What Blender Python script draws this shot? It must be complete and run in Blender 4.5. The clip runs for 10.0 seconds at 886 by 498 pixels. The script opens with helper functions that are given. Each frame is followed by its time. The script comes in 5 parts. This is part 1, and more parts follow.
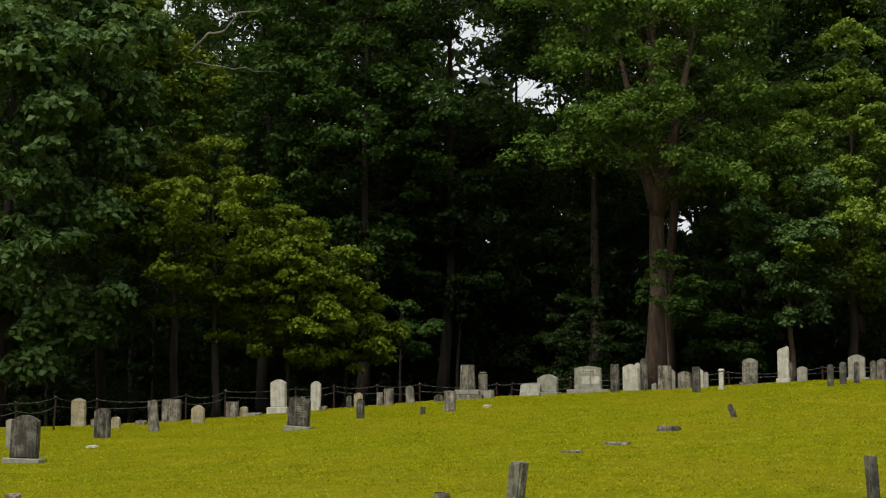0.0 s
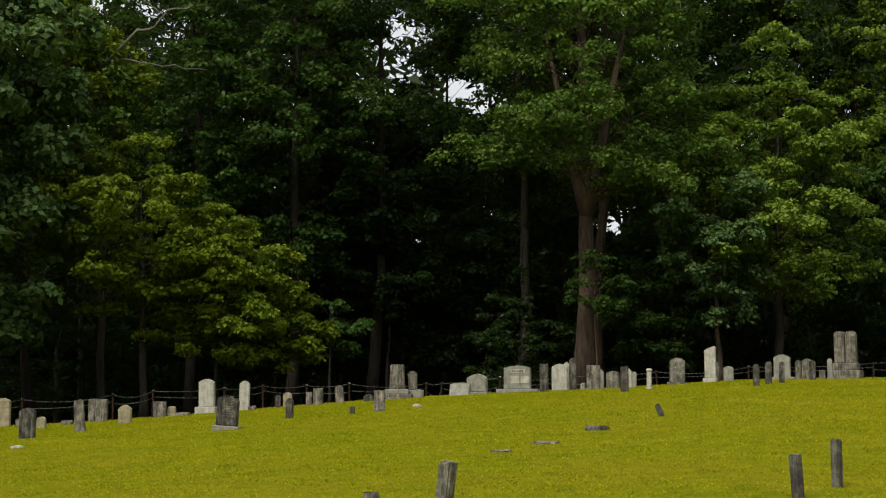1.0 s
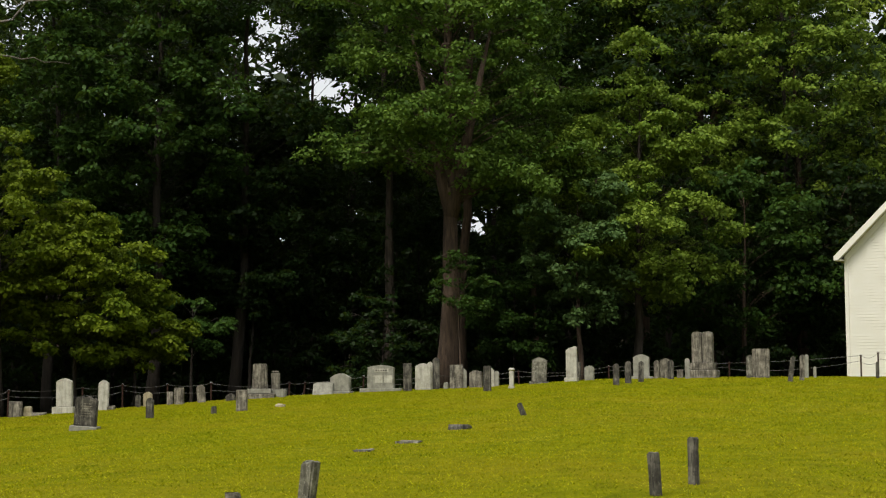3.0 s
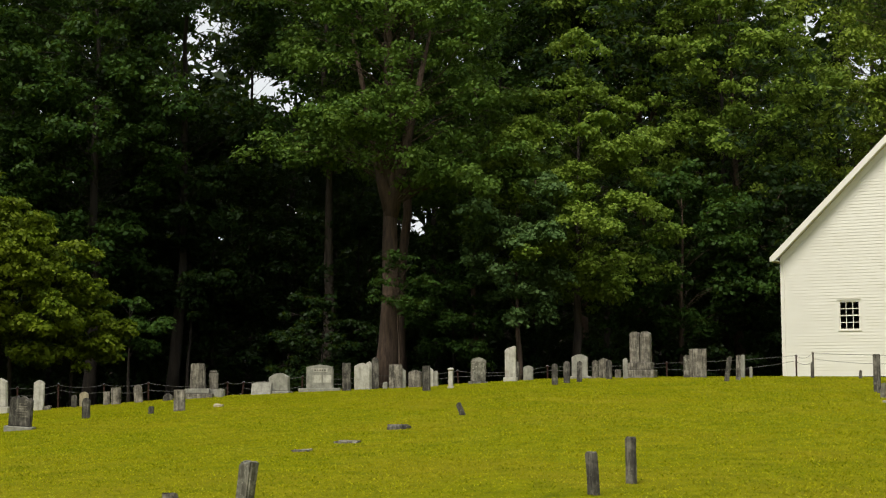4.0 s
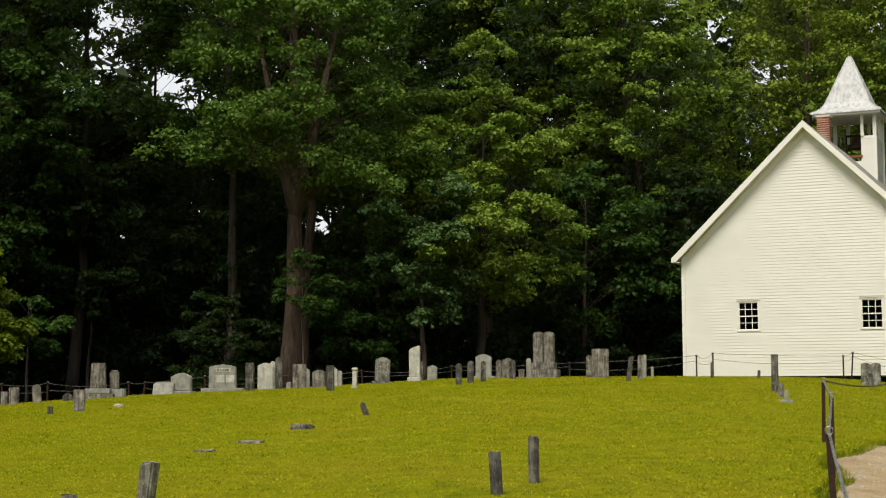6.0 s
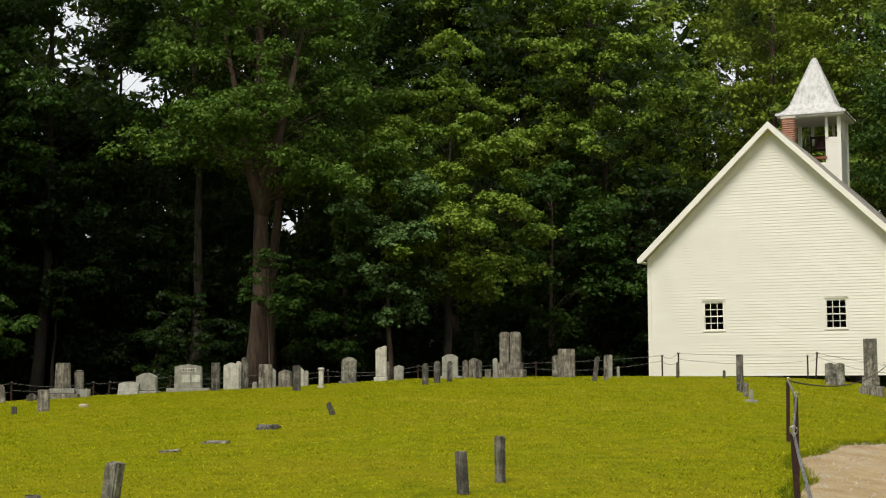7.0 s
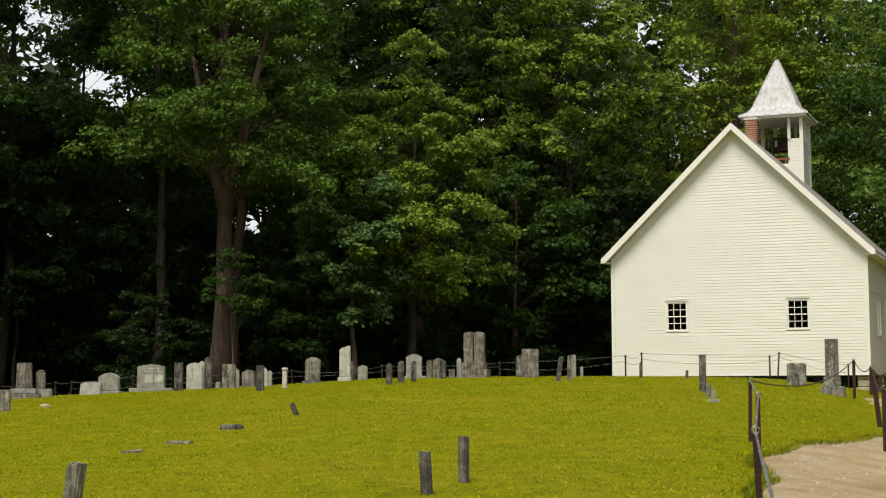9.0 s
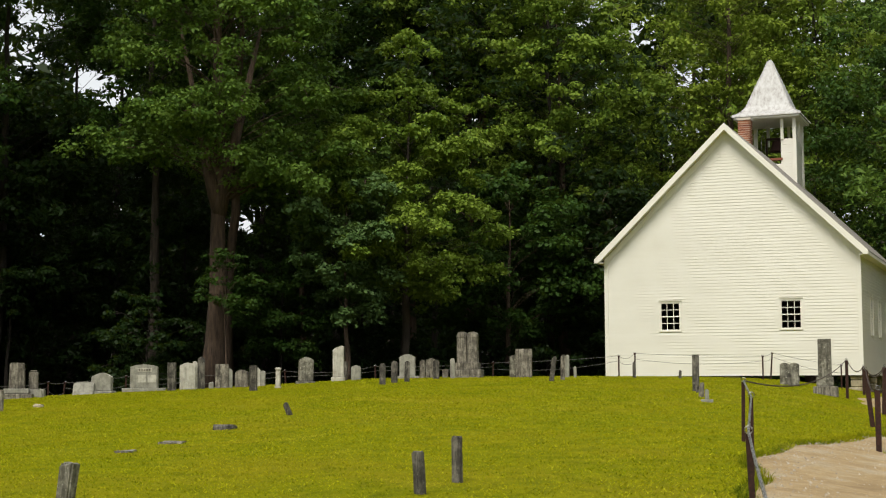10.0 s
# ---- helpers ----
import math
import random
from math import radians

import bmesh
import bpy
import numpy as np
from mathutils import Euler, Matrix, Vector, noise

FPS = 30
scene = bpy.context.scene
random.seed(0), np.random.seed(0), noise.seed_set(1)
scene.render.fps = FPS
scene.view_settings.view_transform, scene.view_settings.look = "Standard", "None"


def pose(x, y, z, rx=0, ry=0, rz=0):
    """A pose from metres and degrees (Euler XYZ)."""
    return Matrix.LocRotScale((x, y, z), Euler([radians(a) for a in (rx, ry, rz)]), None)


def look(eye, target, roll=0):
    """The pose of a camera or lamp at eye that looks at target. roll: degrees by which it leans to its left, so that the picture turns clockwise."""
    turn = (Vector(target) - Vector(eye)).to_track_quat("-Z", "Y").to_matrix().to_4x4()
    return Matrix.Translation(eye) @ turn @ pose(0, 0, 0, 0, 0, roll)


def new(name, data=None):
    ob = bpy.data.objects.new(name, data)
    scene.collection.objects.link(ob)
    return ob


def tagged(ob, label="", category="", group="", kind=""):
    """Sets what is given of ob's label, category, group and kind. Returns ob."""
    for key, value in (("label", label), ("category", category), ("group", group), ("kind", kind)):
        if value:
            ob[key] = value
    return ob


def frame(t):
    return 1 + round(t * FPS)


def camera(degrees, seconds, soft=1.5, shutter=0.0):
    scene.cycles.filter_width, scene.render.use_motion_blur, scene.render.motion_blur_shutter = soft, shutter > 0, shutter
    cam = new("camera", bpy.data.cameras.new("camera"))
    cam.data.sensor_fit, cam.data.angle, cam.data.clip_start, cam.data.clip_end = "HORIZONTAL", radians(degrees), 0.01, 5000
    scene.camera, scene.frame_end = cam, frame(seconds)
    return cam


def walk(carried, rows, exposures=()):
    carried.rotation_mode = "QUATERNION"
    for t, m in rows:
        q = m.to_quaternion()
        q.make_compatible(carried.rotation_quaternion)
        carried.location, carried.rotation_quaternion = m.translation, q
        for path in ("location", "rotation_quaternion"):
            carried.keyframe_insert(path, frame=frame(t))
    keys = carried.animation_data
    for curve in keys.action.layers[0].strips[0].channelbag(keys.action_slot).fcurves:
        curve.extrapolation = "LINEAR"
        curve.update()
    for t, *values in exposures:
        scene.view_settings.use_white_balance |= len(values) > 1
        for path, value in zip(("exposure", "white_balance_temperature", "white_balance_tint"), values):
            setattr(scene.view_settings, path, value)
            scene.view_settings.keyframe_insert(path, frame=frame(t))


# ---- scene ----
cam = camera(33.0, 10.0, soft=1.2)
# a tripod pan: seconds, tilt, lean, yaw
EYE = 1.8            # eye above the ground under the tripod
ROWS = [
    (0.0, 95.197, 0.202, 16.796),
    (0.5, 95.183, 0.207, 15.444),
    (1.0, 95.171, 0.211, 14.112),
    (1.5, 95.159, 0.215, 12.765),
    (2.0, 95.147, 0.219, 11.433),
    (2.5, 95.137, 0.223, 10.150),
    (4.0, 95.112, 0.233, 6.586),
    (4.5, 95.105, 0.235, 5.540),
    (5.0, 95.099, 0.237, 4.580),
    (5.5, 95.094, 0.239, 3.709),
    (7.0, 95.083, 0.244, 1.648),
    (7.5, 95.081, 0.245, 1.163),
    (8.0, 95.079, 0.245, 0.783),
    (8.5, 95.078, 0.246, 0.483),
    (9.0, 95.077, 0.246, 0.272),
    (9.5, 95.076, 0.247, 0.116),
    (10.0, 95.076, 0.247, 0.018),
]
EXPOSURES = [(0.0, 0.5, 6700, 8), (4.0, 0.62, 6700, 8), (10.0, 0.66, 6700, 8)]
walk(cam, [(t, pose(0, 0, EYE, a, b, c)) for t, a, b, c in ROWS], EXPOSURES)

# ---- sky and light: a bright overcast day ----
SUN_EL, SUN_AZ = 58.0, 203.0
world = bpy.data.worlds.new("overcast_sky")
scene.world = world
world.use_nodes = True
wn = world.node_tree
sky = wn.nodes.new("ShaderNodeTexSky")
sky.sky_type, sky.sun_disc = "NISHITA", False
sky.sun_elevation, sky.sun_rotation = radians(SUN_EL), radians(SUN_AZ)
sky.air_density, sky.dust_density, sky.ozone_density = 1.0, 6.0, 1.0
cloud = wn.nodes.new("ShaderNodeMixRGB")
cloud.inputs[0].default_value = 0.75
cloud.inputs[2].default_value = (9.5, 9.8, 10.2, 1)
wn.links.new(sky.outputs[0], cloud.inputs[1])
wn.links.new(cloud.outputs[0], wn.nodes["Background"].inputs[0])
wn.nodes["Background"].inputs[1].default_value = 0.07
lamp = bpy.data.lights.new("sun", "SUN")
lamp.energy, lamp.angle, lamp.color = 2.35, radians(26), (1.0, 0.95, 0.86)
sun = new("sun", lamp)
sun.matrix_world = look((0, 0, 60), (0 - 30 * math.sin(radians(SUN_AZ)), -30 * math.cos(radians(SUN_AZ)), 60 - 30 * math.tan(radians(SUN_EL))))

# ---- the lie of the land ----
CREST_AZ = np.array([-60, -33.3, -31, -29, -27, -25, -22.9, -20.8, -18.6, -16.5, -14.4, -12.4, -10.4, -8.2, -6.1, -4, -1.8, 0.4, 6.5, 9, 11, 13, 15, 16.5, 24, 40])
CREST_FALL = np.array([60, 69, 68, 65, 60, 54, 47, 39.5, 32, 25, 20, 15, 11, 8, 3, -4, -7.5, -9, -8.5, -7.5, -5, -1, 14, 26, 50, 60]) / 2647.0
REACH_AZ, REACH = np.array([-40, -10, 7, 16, 30]), np.array([47, 50, 50, 56, 58])


def ground_z(x, y):
    """Height of the lawn, the crest and the wooded slope behind it."""
    x, y = np.asarray(x, float), np.asarray(y, float)
    d = np.hypot(x, y) + 1e-6
    az = np.degrees(np.arctan2(x, y))
    fall = sum(np.interp(az + k, CREST_AZ, CREST_FALL) for k in (-1.2, -0.6, 0, 0.6, 1.2)) / 5
    reach = np.interp(az, REACH_AZ, REACH)
    u = np.clip(1 - d / reach, 0, 1)
    back = np.clip(d - reach, 0, 60)
    z = -fall * np.minimum(d, reach + 30) - EYE * u ** 1.1 - 0.0022 * np.minimum(back, 20) ** 2 - 0.03 * np.maximum(back - 20, 0)
    side = np.clip((np.abs(az) - 50) / 60, 0, 1)
    side = side * side * (3 - 2 * side)
    z = z * (1 - side) + side * (-EYE - 0.004 * d)
    # rise added on every side beyond the wood, blocks the low sky
    z = z + np.clip(d - 118, 0, 90) * 0.25 + np.clip(d - 208, 0, 260) * 0.05
    return z + EYE + 0.035 * np.sin(x * 0.31 + 1) * np.sin(y * 0.27) * np.clip(d / 12, 0, 1) * np.clip((46 - d) / 10, 0, 1)


# ---- materials ----
def material(name, rough=0.8, metal=0.0):
    m = bpy.data.materials.new(name)
    m.use_nodes = True
    n, l = m.node_tree.nodes, m.node_tree.links
    b = n["Principled BSDF"]
    b.inputs["Roughness"].default_value, b.inputs["Metallic"].default_value = rough, metal
    return m, n, l, b


def coords(n, l, scale=(1, 1, 1), space="Object"):
    c, v = n.new("ShaderNodeTexCoord"), n.new("ShaderNodeMapping")
    v.inputs["Scale"].default_value = scale
    if space == "World":
        g = n.new("ShaderNodeNewGeometry")
        l.new(g.outputs["Position"], v.inputs[0])
    else:
        l.new(c.outputs[space], v.inputs[0])
    return v.outputs[0]


def noise_tex(n, l, vec, scale, detail=5.0, rough=0.6):
    t = n.new("ShaderNodeTexNoise")
    t.inputs["Scale"].default_value, t.inputs["Detail"].default_value, t.inputs["Roughness"].default_value = scale, detail, rough
    l.new(vec, t.inputs["Vector"])
    return t.outputs["Fac"]


def ramp(n, l, fac, *stops):
    r = n.new("ShaderNodeValToRGB")
    while len(r.color_ramp.elements) < len(stops):
        r.color_ramp.elements.new(0.5)
    for e, (p, c) in zip(r.color_ramp.elements, stops):
        e.position, e.color = p, (*c, 1)
    l.new(fac, r.inputs[0])
    return r.outputs[0]


def mix(n, l, fac, a, b, kind="MIX"):
    x = n.new("ShaderNodeMixRGB")
    x.blend_type = kind
    for i, v in ((0, fac), (1, a), (2, b)):
        if isinstance(v, (int, float)):
            x.inputs[i].default_value = v
        elif isinstance(v, tuple):
            x.inputs[i].default_value = (*v, 1)
        else:
            l.new(v, x.inputs[i])
    return x.outputs[0]


def bump(n, l, b, height, strength, distance):
    u = n.new("ShaderNodeBump")
    u.inputs["Strength"].default_value, u.inputs["Distance"].default_value = strength, distance
    l.new(height, u.inputs["Height"])
    l.new(u.outputs[0], b.inputs["Normal"])


def stone_material(name, dark, mid, pale, streak=0.5, lichen=0.4):
    m, n, l, b = material(name, 0.9)
    v = coords(n, l, space="World")
    fine = noise_tex(n, l, v, 38, 8, 0.7)
    big = noise_tex(n, l, v, 5, 5, 0.65)
    col = ramp(n, l, big, (0.28, dark), (0.5, mid), (0.72, pale))
    vs = coords(n, l, (14, 14, 1.6), "World")
    run = noise_tex(n, l, vs, 1.0, 4, 0.6)
    col = mix(n, l, ramp(n, l, run, (0.45, (0, 0, 0)), (0.7, (streak,) * 3)), col, tuple(c * 0.3 for c in dark))
    pale_run = noise_tex(n, l, coords(n, l, (19, 19, 2.4), "World"), 1.0, 5, 0.65)
    col = mix(n, l, ramp(n, l, pale_run, (0.52, (0, 0, 0)), (0.68, (0.38 * streak,) * 3)), col, tuple(min(0.75, c * 1.7 + 0.05) for c in pale))
    spot = noise_tex(n, l, v, 16, 6, 0.75)
    col = mix(n, l, ramp(n, l, spot, (0.57, (0, 0, 0)), (0.68, (lichen,) * 3)), col, tuple(min(0.75, c * 1.35 + 0.04) for c in pale))
    col = mix(n, l, 0.35, col, ramp(n, l, fine, (0.3, (0.35,) * 3), (0.7, (1, 1, 1))), "MULTIPLY")
    l.new(col, b.inputs["Base Color"])
    bump(n, l, b, fine, 0.5, 0.015)
    return m


DARK = stone_material("dark_weathered_stone", (0.018, 0.016, 0.013), (0.06, 0.055, 0.045), (0.21, 0.195, 0.16), 0.85, 0.45)
GREY = stone_material("grey_weathered_stone", (0.05, 0.044, 0.035), (0.15, 0.135, 0.108), (0.34, 0.315, 0.26), 0.92, 0.4)
LIGHT = stone_material("pale_granite", (0.16, 0.157, 0.13), (0.27, 0.265, 0.225), (0.36, 0.355, 0.305), 0.35, 0.35)
WHITE = stone_material("white_marble", (0.3, 0.285, 0.235), (0.47, 0.455, 0.39), (0.6, 0.585, 0.52), 0.45, 0.25)
BUFF = stone_material("buff_sandstone", (0.2, 0.17, 0.11), (0.36, 0.31, 0.2), (0.5, 0.45, 0.33), 0.35, 0.4)
MOTTLED = stone_material("lichened_stone", (0.04, 0.038, 0.03), (0.13, 0.122, 0.095), (0.38, 0.37, 0.31), 0.7, 0.85)


def paint_material(name, base, dirt, rough=0.55):
    m, n, l, b = material(name, rough)
    v = coords(n, l, space="World")
    big = noise_tex(n, l, coords(n, l, (0.5, 0.5, 1.5), "World"), 1.2, 5)
    fine = noise_tex(n, l, v, 30, 6, 0.7)
    info = n.new("ShaderNodeObjectInfo")
    col = mix(n, l, ramp(n, l, big, (0.35, (0, 0, 0)), (0.75, (0.5,) * 3)), base, dirt)
    col = mix(n, l, ramp(n, l, info.outputs["Random"], (0, (0, 0, 0)), (1, (0.1,) * 3)), col, dirt)
    l.new(col, b.inputs["Base Color"])
    bump(n, l, b, fine, 0.15, 0.004)
    return m


PAINT = paint_material("white_house_paint", (0.68, 0.67, 0.61), (0.59, 0.575, 0.5))
TRIM = paint_material("white_trim_paint", (0.71, 0.70, 0.64), (0.62, 0.605, 0.53))

m, n, l, b = material("window_glass", 0.04)
b.inputs["Transmission Weight"].default_value = 1.0
b.inputs["IOR"].default_value = 1.2
GLASS = m
# near-black colour that stands for the darkness inside the chapel
m, n, l, b = material("interior_shade", 0.9)
b.inputs["Base Color"].default_value = (0.03, 0.027, 0.022, 1)
INSIDE_SHADE = m

m, n, l, b = material("wood_shingle", 0.9)
v = coords(n, l, space="World")
l.new(ramp(n, l, noise_tex(n, l, v, 9, 6), (0.3, (0.1, 0.09, 0.08)), (0.7, (0.3, 0.28, 0.25))), b.inputs["Base Color"])
SHINGLE = m

m, n, l, b = material("painted_sheet_metal", 0.6, 0.0)
v = coords(n, l, (3, 3, 0.8))
col = ramp(n, l, noise_tex(n, l, v, 2.2, 7, 0.7), (0.3, (0.2, 0.19, 0.18)), (0.44, (0.36, 0.355, 0.35)), (0.6, (0.47, 0.475, 0.48)))
l.new(col, b.inputs["Base Color"])
SHEET = m

m, n, l, b = material("red_brick", 0.9)
info = n.new("ShaderNodeObjectInfo")
v = coords(n, l, space="World")
col = ramp(n, l, info.outputs["Random"], (0, (0.17, 0.05, 0.03)), (0.6, (0.34, 0.12, 0.06)), (1, (0.46, 0.23, 0.13)))
col = mix(n, l, 0.4, col, ramp(n, l, noise_tex(n, l, v, 40, 5), (0.3, (0.4,) * 3), (0.7, (1, 1, 1))), "MULTIPLY")
l.new(col, b.inputs["Base Color"])
BRICK = m
m, n, l, b = material("lime_mortar", 0.95)
b.inputs["Base Color"].default_value = (0.55, 0.5, 0.43, 1)
MORTAR = m

m, n, l, b = material("rusty_iron", 0.75, 0.4)
v = coords(n, l, space="World")
l.new(ramp(n, l, noise_tex(n, l, v, 20, 6, 0.7), (0.3, (0.016, 0.008, 0.006)), (0.55, (0.042, 0.016, 0.011)), (0.75, (0.085, 0.034, 0.02))), b.inputs["Base Color"])
RUST = m
m, n, l, b = material("galvanised_steel", 0.4, 0.9)
v = coords(n, l, space="World")
l.new(ramp(n, l, noise_tex(n, l, v, 30, 4), (0.35, (0.03, 0.029, 0.028)), (0.65, (0.55, 0.55, 0.55))), b.inputs["Base Color"])
STEEL = m
m, n, l, b = material("rusty_chain", 0.6, 0.5)
l.new(ramp(n, l, noise_tex(n, l, coords(n, l, space="World"), 30, 4), (0.35, (0.02, 0.012, 0.009)), (0.7, (0.13, 0.1, 0.085))), b.inputs["Base Color"])
CHAIN_RUST = m
m, n, l, b = material("dull_cable", 0.7)
l.new(ramp(n, l, noise_tex(n, l, coords(n, l, space="World"), 12, 4), (0.3, (0.04, 0.038, 0.036)), (0.7, (0.14, 0.135, 0.13))), b.inputs["Base Color"])
CABLE = m


def bark_material(name, dark, pale):
    m, n, l, b = material(name, 0.95)
    v = coords(n, l, (9, 9, 1.2), "World")
    f = noise_tex(n, l, v, 1.0, 7, 0.7)
    big = noise_tex(n, l, coords(n, l, space="World"), 0.8, 4)
    col = mix(n, l, ramp(n, l, big, (0.4, (0, 0, 0)), (0.7, (0.5,) * 3)), ramp(n, l, f, (0.35, dark), (0.68, pale)), tuple(0.5 * (p + q) for p, q in zip(dark, pale)))
    l.new(col, b.inputs["Base Color"])
    bump(n, l, b, f, 0.9, 0.06)
    return m


BARK = bark_material("oak_bark", (0.024, 0.015, 0.009), (0.115, 0.076, 0.05))
# bark colour darkened to carry the shade among the trees
BARK_SHADE = bark_material("shade_dark_bark", (0.008, 0.006, 0.004), (0.036, 0.027, 0.018))
BARK_PALE = bark_material("pale_bark", (0.02, 0.015, 0.011), (0.075, 0.058, 0.042))

BARK_DEAD = bark_material("dead_bark", (0.07, 0.06, 0.047), (0.2, 0.18, 0.145))


def leaf_material(name, a, c, e):
    """Three greens, spread leaf by leaf and in broad patches."""
    m, n, l, b = material(name, 0.5)
    g = n.new("ShaderNodeNewGeometry")
    v = coords(n, l, space="World")
    patch = noise_tex(n, l, v, 0.55, 4)
    one = ramp(n, l, g.outputs["Random Per Island"], (0, a), (0.55, c), (1, e))
    col = mix(n, l, ramp(n, l, patch, (0.35, (0, 0, 0)), (0.7, (0.7,) * 3)), one, e)
    l.new(col, b.inputs["Base Color"])
    b.inputs["Specular IOR Level"].default_value = 0.1
    t = n.new("ShaderNodeBsdfTranslucent")
    l.new(mix(n, l, 0.5, col, (0.1, 0.15, 0.01)), t.inputs[0])
    s = n.new("ShaderNodeMixShader")
    s.inputs[0].default_value = 0.3
    l.new(b.outputs[0], s.inputs[1])
    l.new(t.outputs[0], s.inputs[2])
    l.new(s.outputs[0], n["Material Output"].inputs[0])
    return m


LEAF_OAK = leaf_material("oak_leaves", (0.03128, 0.074, 0.013), (0.0644, 0.13, 0.02), (0.1214, 0.196, 0.032))
LEAF_MAPLE = leaf_material("maple_leaves", (0.04784, 0.085, 0.005), (0.08648, 0.134, 0.008), (0.1472, 0.19, 0.013))
# near-black greens: the wood's shade is put into the leaf colour
LEAF_SHADE = leaf_material("shade_dark_leaves", (0.00414, 0.012, 0.003), (0.00828, 0.021, 0.0045), (0.01656, 0.036, 0.008))
# leaf green dimmed in colour for crowns that stand in shade
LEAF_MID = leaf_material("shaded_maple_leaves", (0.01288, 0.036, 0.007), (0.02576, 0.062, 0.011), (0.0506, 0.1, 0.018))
LEAF_GREYISH = leaf_material("greyish_leaves", (0.0276, 0.066, 0.018), (0.05336, 0.105, 0.03), (0.1058, 0.172, 0.056))
LEAF_GREYLIT = leaf_material("bluish_leaves", (0.0322, 0.072, 0.022), (0.06072, 0.118, 0.035), (0.1058, 0.175, 0.055))
# leaf green raised in colour so that these crowns look lit
LEAF_LIT = leaf_material("lit_green_leaves", (0.06624, 0.13, 0.016), (0.1196, 0.2, 0.024), (0.2024, 0.28, 0.038))
LEAF_YELLOW = leaf_material("yellow_green_leaves", (0.0828, 0.138, 0.014), (0.1454, 0.215, 0.022), (0.2254, 0.295, 0.036))

# lawn, and under the trees leaf litter darkened to carry the wood's shade
m, n, l, b = material("lawn_and_shaded_litter", 0.95)
v = coords(n, l, space="World")
big = noise_tex(n, l, v, 0.35, 5, 0.6)
mid = noise_tex(n, l, v, 2.6, 6, 0.7)
fine = noise_tex(n, l, v, 26, 6, 0.75)
col = ramp(n, l, mid, (0.3, (0.1, 0.124, 0.001)), (0.5, (0.172, 0.184, 0.001)), (0.72, (0.25, 0.248, 0.003)))
col = mix(n, l, ramp(n, l, big, (0.45, (0, 0, 0)), (0.72, (0.55,) * 3)), col, (0.25, 0.2, 0.01))
col = mix(n, l, 0.55, col, ramp(n, l, fine, (0.3, (0.25,) * 3), (0.7, (0.9,) * 3)), "MULTIPLY")
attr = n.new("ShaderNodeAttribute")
attr.attribute_name = "shaded_litter"
shaded_litter = ramp(n, l, mid, (0.3, (0.007, 0.005, 0.003)), (0.7, (0.022, 0.015, 0.008)))
col = mix(n, l, attr.outputs["Fac"], col, shaded_litter)
l.new(col, b.inputs["Base Color"])
bump(n, l, b, fine, 0.6, 0.04)
b.inputs["Specular IOR Level"].default_value = 0.05
LAWN = m


def grass_material(name, a, c, e):
    m, n, l, b = material(name, 0.6)
    g = n.new("ShaderNodeNewGeometry")
    v = coords(n, l, space="World")
    one = ramp(n, l, g.outputs["Random Per Island"], (0, a), (0.6, c), (1, e))
    col = mix(n, l, ramp(n, l, noise_tex(n, l, v, 0.5, 5), (0.42, (0, 0, 0)), (0.7, (0.75,) * 3)), one, (0.33, 0.3, 0.01))
    straw = noise_tex(n, l, coords(n, l, (1.0, 0.55, 1.0), "World"), 1.1, 4, 0.7)
    col = mix(n, l, ramp(n, l, straw, (0.56, (0, 0, 0)), (0.72, (0.6,) * 3)), col, (0.46, 0.44, 0.05))
    col = mix(n, l, ramp(n, l, noise_tex(n, l, v, 0.9, 5, 0.65), (0.3, (0.6,) * 3), (0.46, (0, 0, 0))), col, (0.075, 0.115, 0.003))
    b.inputs["Specular IOR Level"].default_value = 0.03
    l.new(col, b.inputs["Base Color"])
    t = n.new("ShaderNodeBsdfTranslucent")
    l.new(col, t.inputs[0])
    s = n.new("ShaderNodeMixShader")
    s.inputs[0].default_value = 0.3
    l.new(b.outputs[0], s.inputs[1])
    l.new(t.outputs[0], s.inputs[2])
    l.new(s.outputs[0], n["Material Output"].inputs[0])
    return m


FRINGE = grass_material("edge_grass_blades", (0.05, 0.08, 0.004), (0.12, 0.155, 0.007), (0.27, 0.29, 0.02))
BLADE = grass_material("grass_blades", (0.115, 0.15, 0.002), (0.245, 0.268, 0.003), (0.43, 0.43, 0.018))

m, n, l, b = material("gravel_dirt", 0.95)
v = coords(n, l, space="World")
col = ramp(n, l, noise_tex(n, l, v, 1.3, 6, 0.65), (0.3, (0.235, 0.158, 0.072)), (0.5, (0.33, 0.238, 0.118)), (0.72, (0.37, 0.325, 0.24)))
col = mix(n, l, 0.5, col, ramp(n, l, noise_tex(n, l, v, 45, 6, 0.8), (0.32, (0.4,) * 3), (0.6, (1, 1, 1))), "MULTIPLY")
l.new(col, b.inputs["Base Color"])
col = mix(n, l, 0.5, col, ramp(n, l, noise_tex(n, l, v, 7, 7, 0.75), (0.35, (0.55, 0.52, 0.48)), (0.62, (1, 1, 1))), "MULTIPLY")
l.new(col, b.inputs["Base Color"])
bump(n, l, b, noise_tex(n, l, v, 30, 6, 0.7), 0.7, 0.02)
DIRT = m
m, n, l, b = material("gravel_stone", 0.9)
g = n.new("ShaderNodeNewGeometry")
l.new(ramp(n, l, noise_tex(n, l, coords(n, l, space="World"), 22, 2), (0.3, (0.12, 0.09, 0.06)), (0.5, (0.28, 0.24, 0.18)), (0.72, (0.42, 0.39, 0.33))), b.inputs["Base Color"])
GRAVEL = m


